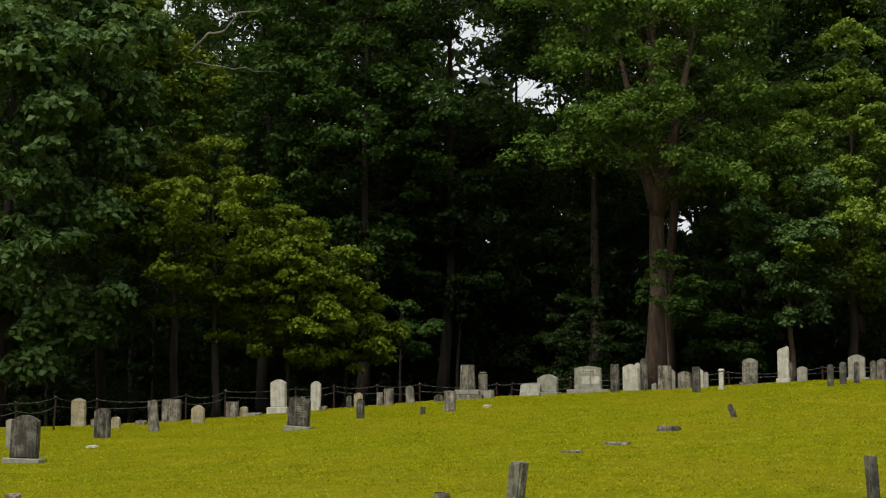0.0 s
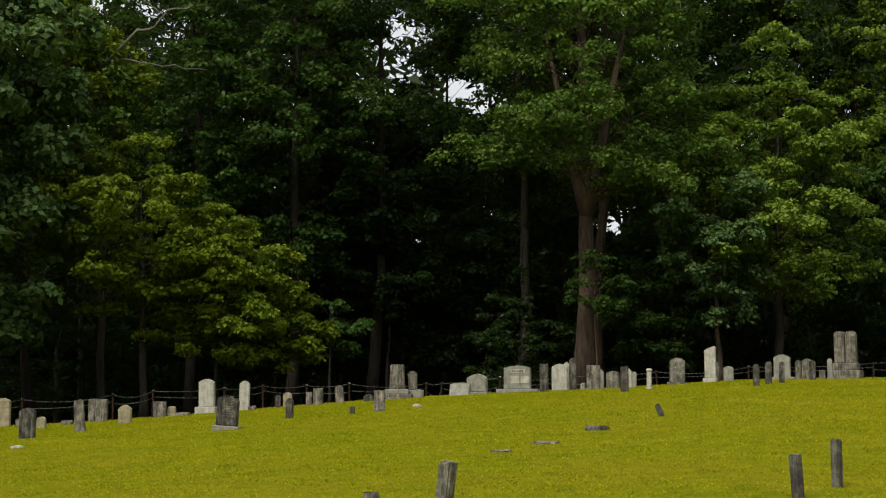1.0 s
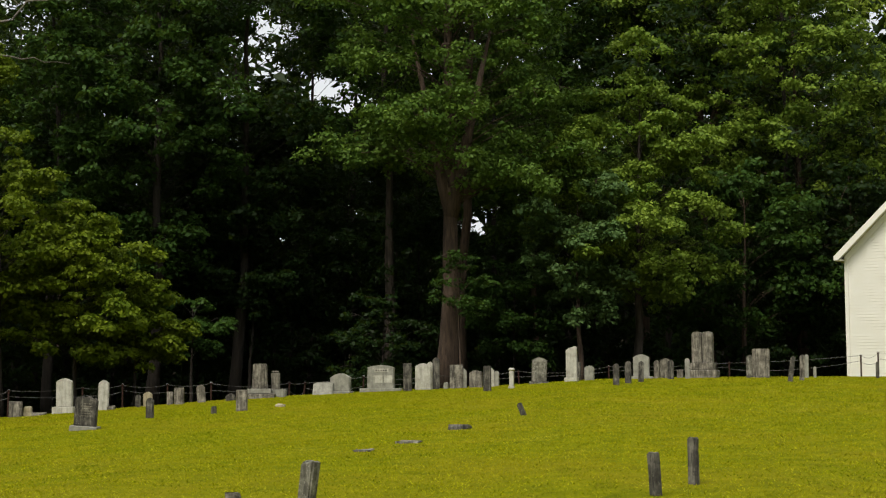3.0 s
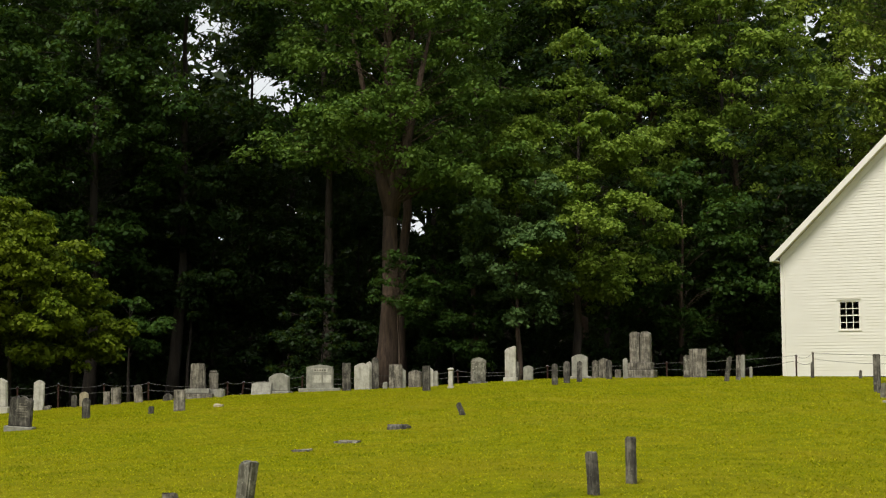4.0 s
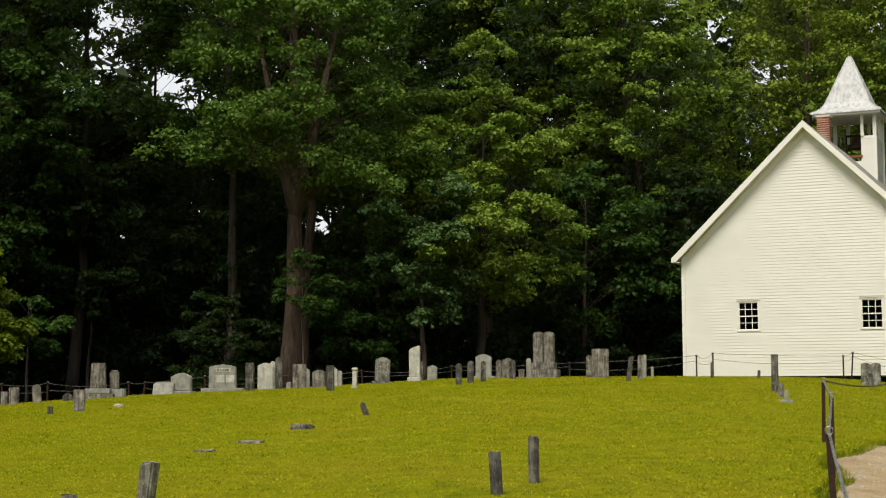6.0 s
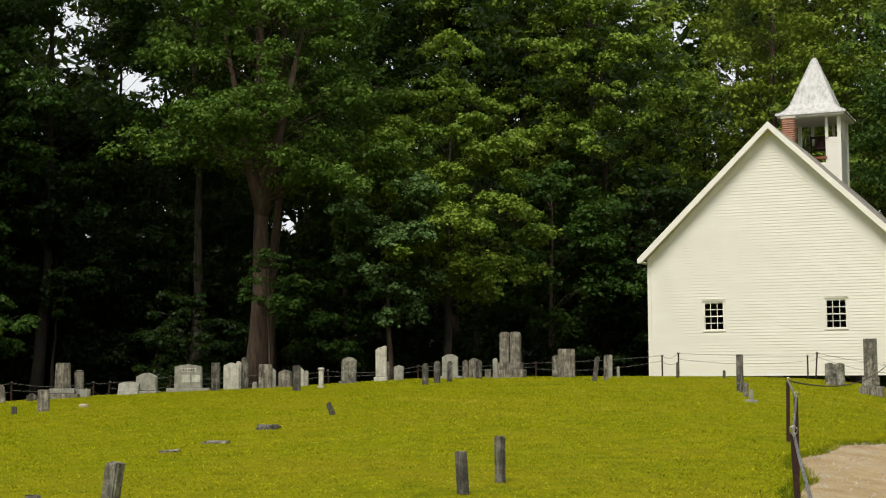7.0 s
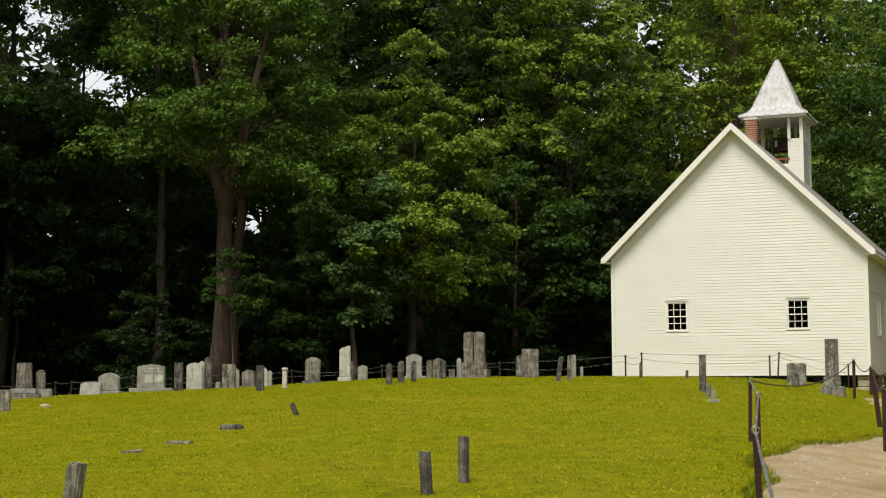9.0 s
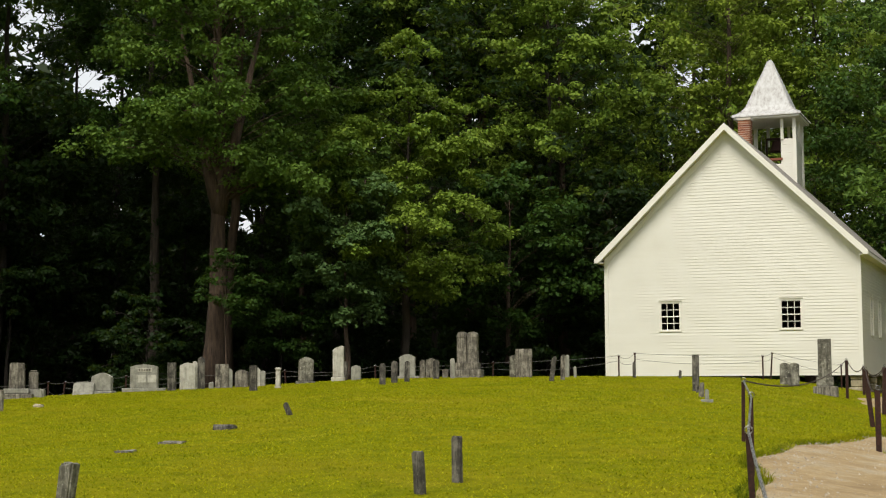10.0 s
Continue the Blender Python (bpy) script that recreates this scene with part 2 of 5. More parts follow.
# ---- building blocks ----
def mesh_of(name, verts, faces, mat, smooth=False):
    me = bpy.data.meshes.new(name)
    me.from_pydata([tuple(map(float, v)) for v in verts], [], faces)
    me.materials.append(mat)
    if smooth:
        me.polygons.foreach_set("use_smooth", [True] * len(me.polygons))
    me.update()
    return me


def under(ob, parent, m=None):
    ob.parent = parent
    if m is not None:
        ob.matrix_local = m
    return ob


def part(name, bm, mat, parent, label="", m=None, smooth=False):
    me = bpy.data.meshes.new(name)
    bm.to_mesh(me)
    bm.free()
    me.materials.append(mat)
    if smooth:
        me.polygons.foreach_set("use_smooth", [True] * len(me.polygons))
    ob = new(name, me)
    if parent is not None:
        under(ob, parent, m)
    elif m is not None:
        ob.matrix_world = m
    if label:
        tagged(ob, label)
    return ob


def box_bm(x0, x1, y0, y1, z0, z1, bevel=0.0, bm=None):
    own = bm is None
    bm = bmesh.new() if own else bm
    r = bmesh.ops.create_cube(bm, size=1)
    for v in r["verts"]:
        v.co = Vector(((x0 + x1) / 2 + v.co.x * (x1 - x0), (y0 + y1) / 2 + v.co.y * (y1 - y0), (z0 + z1) / 2 + v.co.z * (z1 - z0)))
    if bevel:
        es = list({e for v in r["verts"] for e in v.link_edges})
        bmesh.ops.bevel(bm, geom=es, offset=bevel, segments=1, affect="EDGES")
    return bm


def prism_bm(outline, y0, y1, bevel=0.0, segments=2):
    """An outline in x and z, drawn through from y0 to y1."""
    bm = bmesh.new()
    vs = [bm.verts.new((x, y0, z)) for x, z in outline]
    f = bm.faces.new(vs)
    r = bmesh.ops.extrude_face_region(bm, geom=[f])
    bmesh.ops.translate(bm, verts=[g for g in r["geom"] if isinstance(g, bmesh.types.BMVert)], vec=(0, y1 - y0, 0))
    bmesh.ops.recalc_face_normals(bm, faces=bm.faces)
    if bevel:
        es = [e for e in bm.edges if abs(e.verts[0].co.y - e.verts[1].co.y) < 1e-6]
        bmesh.ops.bevel(bm, geom=es, offset=bevel, segments=segments, affect="EDGES")
    return bm


def tube(points, radii, sides=8):
    """Rings along a line of points: verts and faces."""
    pts = [Vector(p) for p in points]
    vs, fs = [], []
    for i, p in enumerate(pts):
        d = (pts[min(i + 1, len(pts) - 1)] - pts[max(i - 1, 0)]).normalized()
        a = d.orthogonal().normalized() if abs(d.z) < 0.9 else Vector((1, 0, 0)).cross(d).normalized()
        c = d.cross(a)
        for k in range(sides):
            w = 2 * math.pi * k / sides
            vs.append(p + (a * math.cos(w) + c * math.sin(w)) * radii[i])
    for i in range(len(pts) - 1):
        for k in range(sides):
            q, r = i * sides + k, i * sides + (k + 1) % sides
            fs.append((q, r, r + sides, q + sides))
    fs.append(tuple(range(sides))[::-1])
    fs.append(tuple(range((len(pts) - 1) * sides, len(pts) * sides)))
    return vs, fs


def join_tubes(tubes):
    vs, fs = [], []
    for v, f in tubes:
        o = len(vs)
        vs += v
        fs += [tuple(i + o for i in q) for q in f]
    return vs, fs


def gz(x, y):
    return float(ground_z(x, y))


# ---- ground ----
def path_inside(x, y):
    """How far inside the bare walkway a place is, in metres; below 0 is lawn."""
    wob = 0.18 * np.sin(y * 1.7) + 0.12 * np.sin(x * 3.1 + y)
    near_left = x - np.interp(y, [10, 15.8, 18.2, 20.2, 21.3, 22.3, 23.6, 25.5, 29, 33, 38.5, 41.3, 44.4, 50, 58], [2.2, 3.3, 3.75, 4.2, 4.6, 5.15, 5.9, 6.85, 8.6, 10.0, 11.2, 11.6, 12.25, 14.7, 17.5])
    far_right = np.interp(y, [10, 20, 23.7, 24.5, 30, 38.5, 41, 50, 58], [9, 8.5, 6.9, 7.4, 9.9, 12.6, 13.8, 17.0, 20.0]) - x
    far_right = np.where(y < 23.2, 5.0, far_right)
    return np.minimum(near_left, far_right) * 0.8 + wob * 0.35


def build_ground():
    xs = np.concatenate([np.linspace(-600, -75, 22), np.linspace(-70, 45, 270), np.linspace(50, 600, 22)])
    ys = np.concatenate([np.linspace(-400, -8, 18), np.linspace(-5, 75, 230), np.linspace(78, 700, 40)])
    gx, gy = np.meshgrid(xs, ys)
    z = ground_z(gx, gy)
    nx, ny = len(xs), len(ys)
    verts = np.column_stack([gx.ravel(), gy.ravel(), z.ravel()])
    idx = np.arange(nx * ny).reshape(ny, nx)
    faces = np.column_stack([idx[:-1, :-1].ravel(), idx[:-1, 1:].ravel(), idx[1:, 1:].ravel(), idx[1:, :-1].ravel()])
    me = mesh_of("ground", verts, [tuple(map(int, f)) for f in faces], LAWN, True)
    at = me.attributes.new("shaded_litter", "FLOAT", "POINT")
    d = np.hypot(gx, gy).ravel()
    az = np.degrees(np.arctan2(gx, gy)).ravel()
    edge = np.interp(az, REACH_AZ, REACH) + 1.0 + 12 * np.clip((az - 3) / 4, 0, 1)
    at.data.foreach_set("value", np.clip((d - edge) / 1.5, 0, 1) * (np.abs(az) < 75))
    return tagged(new("ground", me), "mown yellow-green lawn rising to a low crest before dark woods", "lawn", kind="structure")


build_ground()


def build_path():
    xs, ys = np.arange(1.5, 20, 0.16), np.arange(9, 58, 0.16)
    gx, gy = np.meshgrid(xs, ys)
    ins = path_inside(gx, gy)
    z = ground_z(gx, gy) + np.clip(ins * 0.2, -0.05, 0.03)
    ok = ins > -0.25
    idx = -np.ones(gx.shape, int)
    idx[ok] = np.arange(ok.sum())
    q = np.stack([idx[:-1, :-1], idx[:-1, 1:], idx[1:, 1:], idx[1:, :-1]], -1).reshape(-1, 4)
    q = q[(q >= 0).all(1)]
    me = mesh_of("path", np.column_stack([gx[ok], gy[ok], z[ok]]), [tuple(map(int, f)) for f in q], DIRT, True)
    tagged(new("path", me), "bare tan dirt and gravel walkway curving to the chapel", "path", kind="structure")


build_path()


def build_pebbles():
    """Loose gravel on the walkway, thicker along its grassy edge."""
    rng = np.random.default_rng(12)
    x, y = rng.uniform(2, 13, 60000), rng.uniform(12, 34, 60000)
    ins = path_inside(x, y)
    keep = (ins > 0.0) & (rng.random(x.size) < np.where(ins < 0.6, 0.5, 0.16))
    x, y = x[keep][:7000], y[keep][:7000]
    n = x.size
    z = ground_z(x, y) + 0.032
    r = 0.005 + 0.024 * rng.random(n) ** 5
    a = rng.uniform(0, 6.28, n)
    tri = np.empty((n, 4, 3, 3))
    top = np.column_stack([x + r * rng.normal(0, 0.2, n), y, z + r * rng.uniform(0.6, 1.0, n)])
    ring = [np.column_stack([x + r * np.cos(a + k) * rng.uniform(0.8, 1.2, n), y + r * np.sin(a + k), z - 0.006]) for k in (0, 1.57, 3.14, 4.71)]
    for k in range(4):
        tri[:, k, 0], tri[:, k, 1], tri[:, k, 2] = ring[k], ring[(k + 1) % 4], top
    fast_mesh("gravel", tri.reshape(-1, 3, 3), GRAVEL, "scattered pale and brown gravel on the walkway", "gravel")


def build_grass():
    rng = np.random.default_rng(5)
    az = rng.uniform(-36, 19, 640000)
    d = np.sqrt(rng.uniform(10.5 ** 2, 57 ** 2, az.size))
    x, y = d * np.sin(np.radians(az)), d * np.cos(np.radians(az))
    reach = np.interp(az, REACH_AZ, REACH)
    keep = (d < reach + 0.4) & (path_inside(x, y) < -0.05) & (rng.random(az.size) < np.clip(20 / d, 0.25, 1) ** 0.7)
    x, y, d = x[keep], y[keep], d[keep]
    n = x.size
    z = ground_z(x, y) - 0.01
    tuft = 0.5 + 0.5 * np.sin(x * 2.1 + 3 * np.sin(y * 0.7)) * np.sin(y * 1.9 + x)
    h = (0.018 + 0.02 * rng.random(n) + 0.02 * tuft * rng.random(n)) * np.interp(d, [12, 50], [1.0, 0.85])
    h *= np.where((path_inside(x, y) > -0.35) & (d < 32), 1.5, 1.0)
    w = np.interp(d, [12, 50], [0.0056, 0.0155]) * rng.uniform(0.7, 1.4, n)
    a = rng.uniform(0, 2 * np.pi, n)
    lx, ly = rng.normal(0, 1.0, n) * h, rng.normal(0, 1.0, n) * h
    near = np.interp(d, [12, 34], [1.0, 0.0])
    h, w = h * (1 - 0.25 * near), w * (1 + 0.5 * near)
    p = np.empty((n, 3, 3))
    p[:, 0] = np.column_stack([x - w * np.cos(a), y - w * np.sin(a), z])
    p[:, 1] = np.column_stack([x + w * np.cos(a), y + w * np.sin(a), z])
    p[:, 2] = np.column_stack([x + lx, y + ly, z + h])
    fast_mesh("grass_blades", p, BLADE, "short mown grass blades over the lawn", "grass")
    # uncut fringe along the walkway
    x, y = rng.uniform(2, 11, 500000), rng.uniform(12, 33, 500000)
    ins = path_inside(x, y)
    keep = (ins > -0.13) & (ins < 0.06) & (np.sin(x * 3.7 + 2 * np.sin(y * 2.3)) * np.sin(y * 4.1) > rng.uniform(-1.2, 0.6, x.size))
    x, y = x[keep][:14000], y[keep][:14000]
    n = x.size
    z, h, a = ground_z(x, y) - 0.01, rng.uniform(0.035, 0.1, n), rng.uniform(0, 6.28, n)
    w = rng.uniform(0.004, 0.01, n)
    p = np.empty((n, 3, 3))
    p[:, 0] = np.column_stack([x - w * np.cos(a), y - w * np.sin(a), z])
    p[:, 1] = np.column_stack([x + w * np.cos(a), y + w * np.sin(a), z])
    p[:, 2] = np.column_stack([x + rng.normal(0, 0.6, n) * h, y + rng.normal(0, 0.6, n) * h, z + h])
    fast_mesh("edge_grass", p, FRINGE, "longer dark green grass along the walkway edge", "grass")


def fast_mesh(name, p, mat, label="", category="", parent=None):
    """Loose polygons of k corners each, as one object of stuff."""
    n, k = p.shape[:2]
    me = bpy.data.meshes.new(name)
    me.vertices.add(n * k)
    me.vertices.foreach_set("co", p.reshape(-1).astype(np.float32))
    me.loops.add(n * k)
    me.loops.foreach_set("vertex_index", np.arange(n * k, dtype=np.int32))
    me.polygons.add(n)
    me.polygons.foreach_set("loop_start", np.arange(0, n * k, k, dtype=np.int32))
    me.update(calc_edges=True)
    me.materials.append(mat)
    ob = new(name, me)
    if parent is not None:
        ob.parent = parent
        ob["kind"] = "stuff"
        return ob
    return tagged(ob, label, category, kind="stuff")


build_grass()
build_pebbles()


# ---- chapel ----
W, L, EAVE, APEX, OVER, RAKE = 9.4, 12.4, 4.38, 9.33, 0.33, 0.38
CHAPEL = pose(10.536, 55.008, EYE + 0.176, 0, 0, -22.0)
BOARD = 0.114


def clapboard(name, outline, parent, m):
    """One lapped board: thin at the top, proud at the foot. outline: x at the foot, x at the top, and the two heights."""
    xa, xb, xc, xd, z0, z1 = outline
    y = -0.021
    vs = [(xa, y, z0), (xb, y, z0), (xd, -0.006, z1), (xc, -0.006, z1), (xa, 0.01, z0), (xb, 0.01, z0), (xd, 0.01, z1), (xc, 0.01, z1)]
    fs = [(0, 1, 2, 3), (5, 4, 7, 6), (4, 5, 1, 0), (3, 2, 6, 7), (4, 0, 3, 7), (1, 5, 6, 2)]
    return under(new(name, mesh_of(name, vs, fs, PAINT)), parent, m)


def build_window(parent, x, z0, z1, w, m):
    """Six-over-six sash in a plain casing; outside is -y."""
    win = under(new("window", None), parent, m)
    c = 0.055
    bm = bmesh.new()
    for q in ((x - w / 2 - c, x - w / 2, z0, z1), (x + w / 2, x + w / 2 + c, z0, z1), (x - w / 2 - c, x + w / 2 + c, z1, z1 + c)):
        box_bm(q[0], q[1], -0.032, 0.05, q[2], q[3], bm=bm)
    part("casing", bm, TRIM, win)
    part("drip_cap", box_bm(x - w / 2 - c - 0.02, x + w / 2 + c + 0.02, -0.056, 0.03, z1 + c, z1 + c + 0.022), TRIM, win)
    part("sill", box_bm(x - w / 2 - c - 0.008, x + w / 2 + c + 0.008, -0.04, 0.05, z0 - 0.045, z0), TRIM, win)
    zm = (z0 + z1) / 2
    for low, high, y in ((zm - 0.02, z1, 0.0), (z0, zm + 0.02, 0.03)):
        bm = bmesh.new()
        s = 0.035
        for q in ((x - w / 2, x - w / 2 + s, low, high), (x + w / 2 - s, x + w / 2, low, high), (x - w / 2 + s, x + w / 2 - s, low, low + s), (x - w / 2 + s, x + w / 2 - s, high - s, high)):
            box_bm(q[0], q[1], y - 0.015, y + 0.015, q[2], q[3], bm=bm)
        sash = part("sash", bm, TRIM, win)
        for k in (1, 2):
            xx = x - w / 2 + w * k / 3
            part("muntin", box_bm(xx - 0.011, xx + 0.011, y - 0.012, y + 0.012, low + s, high - s), TRIM, sash)
        zz = (low + high) / 2
        part("muntin", box_bm(x - w / 2 + s, x + w / 2 - s, y - 0.0125, y + 0.0125, zz - 0.011, zz + 0.011), TRIM, sash)
        pane = part("glass", box_bm(x - w / 2 + s, x + w / 2 - s, y - 0.002, y + 0.002, low + s, high - s), GLASS, sash)
        pane.visible_shadow = False
    return win


def lay_boards(parent, m, half_at, x0, x1, z0, z1, holes):
    """Clapboards over a wall from x0 to x1, trimmed by half_at(z) under a gable, left out in the holes."""
    rng = random.Random(3)
    z = z0
    while z < z1 - 0.01:
        top = min(z + BOARD, z1)
        a, b = (x0, x1) if half_at is None else (max(x0, -half_at(z)), min(x1, half_at(z)))
        c, d = (x0, x1) if half_at is None else (max(x0, -half_at(top)), min(x1, half_at(top)))
        cuts = sorted([h for h in holes if h[2] < top - 0.02 and h[3] > z + 0.02])
        runs, start = [], None
        left = (a, c)
        for h in cuts:
            runs.append((left[0], h[0], left[1], h[0]))
            left = (h[1], h[1])
        runs.append((left[0], b, left[1], d))
        for xa, xb, xc, xd in runs:
            if xb - xa > 0.05:
                if xb - xa > 5:
                    cut = xa + (xb - xa) * rng.uniform(0.3, 0.7)
                    cut = min(max(cut, xc + 0.01), xd - 0.01) if xd - xc > 0.1 else None
                    if cut:
                        clapboard("clapboard", (xa, cut - 0.0015, xc, cut - 0.0015, z, top + 0.012), parent, m)
                        clapboard("clapboard", (cut + 0.0015, xb, cut + 0.0015, xd, z + rng.uniform(-0.003, 0.003), top + 0.012), parent, m)
                        continue
                clapboard("clapboard", (xa, xb, xc, max(xd, xc + 0.005), z + rng.uniform(-0.003, 0.003), top + 0.012), parent, m)
        z = top


def build_chapel():
    ch = tagged(new("chapel"), "white clapboard country chapel with a steep gable and open belfry", "church")
    ch.matrix_world = CHAPEL
    lip = APEX - 0.30        # underside of the roof at the ridge
    slope = (APEX - EAVE) / (W / 2 + OVER)
    half = lambda z: (lip - z) / slope
    g0, g1, gw = 1.69, 2.73, 0.74
    spots = (-2.217, 2.23)
    # gable wall with two openings, inner lining
    bm = bmesh.new()
    cols = [-W / 2, spots[0] - gw / 2, spots[0] + gw / 2, spots[1] - gw / 2, spots[1] + gw / 2, W / 2]
    for i in range(5):
        if i in (1, 3):
            box_bm(cols[i], cols[i + 1], 0.012, 0.16, 0.02, g0, bm=bm)
            box_bm(cols[i], cols[i + 1], 0.012, 0.16, g1, half_top(half, W), bm=bm)
        else:
            box_bm(cols[i], cols[i + 1], 0.012, 0.16, 0.02, half_top(half, W), bm=bm)
    part("gable_wall", bm, PAINT, ch)
    zt = half_top(half, W)
    part("gable_peak", prism_bm([(-W / 2, zt), (W / 2, zt), (half(zt) if half(zt) < W / 2 else W / 2, zt + 0.01), (0, lip)], 0.012, 0.16), PAINT, ch)
    wall = under(new("clapboard_wall", mesh_of("clapboard_wall", [(-W / 2, 0.011, 0), (W / 2, 0.011, 0), (W / 2, 0.011, 0.03), (-W / 2, 0.011, 0.03)], [(0, 1, 2, 3)], PAINT)), ch)
    holes = [(s - gw / 2 - 0.055, s + gw / 2 + 0.055, g0 - 0.05, g1 + 0.077) for s in spots]
    lay_boards(wall, Matrix(), half, -W / 2 + 0.1, W / 2 - 0.1, 0.0, lip - 0.12, holes)
    for s in spots:
        build_window(ch, s, g0, g1, gw, Matrix())
    # side walls: the one that shows has boards and windows, seen at a slant
    side = pose(W / 2, 0, 0, 0, 0, 90)
    sw = under(new("side_wall", mesh_of("side_wall", [(0, 0.011, 0), (L, 0.011, 0), (L, 0.011, EAVE), (0, 0.011, EAVE), (0, 0.15, 0), (L, 0.15, 0), (L, 0.15, EAVE), (0, 0.15, EAVE)],
        [(0, 1, 2, 3), (5, 4, 7, 6), (3, 2, 6, 7), (0, 4, 5, 1), (1, 5, 6, 2), (4, 0, 3, 7)], PAINT)), ch, side)
    swins = (3.2, 6.0, 8.8)
    lay_boards(sw, Matrix(), None, 0.1, L - 0.1, 0.0, EAVE, [(s - 0.5, s + 0.5, 1.4, 3.0) for s in swins])
    for s in swins:
        build_window(ch, s, 1.5, 2.87, 0.82, side @ pose(0, -0.012, 0))
    part("far_side_wall", box_bm(-W / 2, -W / 2 + 0.15, 0.17, L, 0, EAVE), PAINT, ch)
    part("front_wall", prism_bm([(-W / 2 + 0.16, 0), (W / 2 - 0.16, 0), (W / 2 - 0.16, EAVE), (0, lip - 0.2), (-W / 2 + 0.16, EAVE)], L - 0.15, L), PAINT, ch)
    part("floor", box_bm(-W / 2 + 0.2, W / 2 - 0.2, 0.17, L - 0.2, 0.0, 0.12), INSIDE_SHADE, ch)
    # dark sheets added inside so that the room behind the windows looks unlit
    part("shade_lining", box_bm(-W / 2 + 0.152, -W / 2 + 0.17, 0.17, L - 0.17, 0.12, EAVE), INSIDE_SHADE, ch)
    part("shade_lining", box_bm(-W / 2 + 0.18, W / 2 - 0.18, L - 0.19, L - 0.17, 0.12, EAVE), INSIDE_SHADE, ch)
    part("ceiling", box_bm(-W / 2 + 0.17, W / 2 - 0.17, 0.17, L - 0.2, EAVE - 0.3, EAVE - 0.27), INSIDE_SHADE, ch)
    # corner boards
    for sx in (-1, 1):
        part("corner_board", box_bm(min(sx * (W / 2 - 0.1), sx * (W / 2 + 0.03)), max(sx * (W / 2 - 0.1), sx * (W / 2 + 0.03)), -0.05, 0.01, 0, EAVE), TRIM, ch)
        part("corner_board", box_bm(min(sx * (W / 2 + 0.005), sx * (W / 2 + 0.03)), max(sx * (W / 2 + 0.005), sx * (W / 2 + 0.03)), 0.012, 0.11, 0, EAVE), TRIM, ch)
    # roof slopes, rake boards and soffits
    for sx in (-1, 1):
        e = (sx * (W / 2 + OVER), EAVE)
        part("roof_slope", prism_bm([(0, APEX), (e[0], e[1] + 0.05), (e[0], e[1] + 0.0), (0, APEX - 0.055)], -RAKE + 0.032, L + 0.4), SHINGLE, ch)
        part("rake_board", prism_bm([(0, APEX - 0.012), (e[0], e[1] + 0.038), (e[0] - sx * 0.02, e[1] - 0.10), (e[0] - sx * 0.16, e[1] - 0.10), (0, APEX - 0.27)], -RAKE, -RAKE + 0.03), TRIM, ch)
        part("rake_soffit", prism_bm([(0, APEX - 0.215), (e[0] - sx * 0.06, e[1] - 0.09), (e[0] - sx * 0.1, e[1] - 0.115), (0, APEX - 0.25)], -RAKE + 0.033, 0.008), TRIM, ch)
        part("frieze_board", prism_bm([(0, APEX - 0.255), (sx * (W / 2 + 0.03), APEX - 0.255 - slope * (W / 2 + 0.03)), (sx * (W / 2 + 0.03), APEX - 0.52 - slope * (W / 2 + 0.03)), (0, APEX - 0.52)], -0.045, 0.005), TRIM, ch)
        xa, xb = sorted((sx * (W / 2 + 0.005), e[0] - sx * 0.02))
        part("eave_soffit", box_bm(xa, xb, -RAKE + 0.04, L + 0.38, EAVE - 0.11, EAVE - 0.085), TRIM, ch)
        xa, xb = sorted((e[0] - sx * 0.018, e[0] + sx * 0.004))
        part("fascia", box_bm(xa, xb, -RAKE + 0.035, L + 0.38, EAVE - 0.11, EAVE + 0.0), TRIM, ch)
    # belfry
    bx, by, s = 0.12, 10.2, 1.0
    bel = under(new("belfry", None), ch, pose(bx, by, 0))
    z_half, z_eave = 10.1, 10.98
    bell_wall = under(new("belfry_wall", mesh_of("belfry_wall", [(-s, s - 0.05, 8.0), (s, s - 0.05, 8.0), (s, s - 0.05, 8.3), (-s, s - 0.05, 8.3)], [(0, 1, 2, 3)], TRIM)), bel)
    for k in range(16):
        z = 8.2 + k * 0.119
        xl = 0.42 if k > 6 else -s + 0.06
        clapboard("clapboard", (xl, s - 0.06, xl, s - 0.06, z, z + 0.13), bell_wall, pose(0, -s, 0))
        clapboard("clapboard", (-s + 0.06, s - 0.06, -s + 0.06, s - 0.06, z, z + 0.13), bell_wall, pose(s, 0, 0, 0, 0, 90))
        clapboard("clapboard", (-s + 0.06, s - 0.06, -s + 0.06, s - 0.06, z, z + 0.13), bell_wall, pose(-s, 0, 0, 0, 0, -90))
    for px, py in ((-1, -1), (1, -1), (1, 1), (-1, 1)):
        part("post", box_bm(px * s - 0.075, px * s + 0.075, py * s - 0.075, py * s + 0.075, 8.1, z_eave), TRIM, bel)
    for px, py in ((0.48, -1), (1, 0.1), (-0.45, 1), (0.45, 1)):
        part("post", box_bm(px * s - 0.06, px * s + 0.06, py * s - 0.06, py * s + 0.06, z_half, z_eave), TRIM, bel)
    part("ledge", box_bm(-0.1, 0.48, -s - 0.06, -s + 0.14, 9.2, 9.3), BRICK, bel, "rusty weathered sill under the bell opening")
    part("ceiling", box_bm(-s - 0.4, s + 0.2, -s - 0.3, s + 0.3, z_eave, z_eave + 0.03), TRIM, bel)
    part("eave_board", box_bm(-s - 0.5, s + 0.28, -s - 0.4, s + 0.4, z_eave + 0.031, z_eave + 0.12), TRIM, bel)
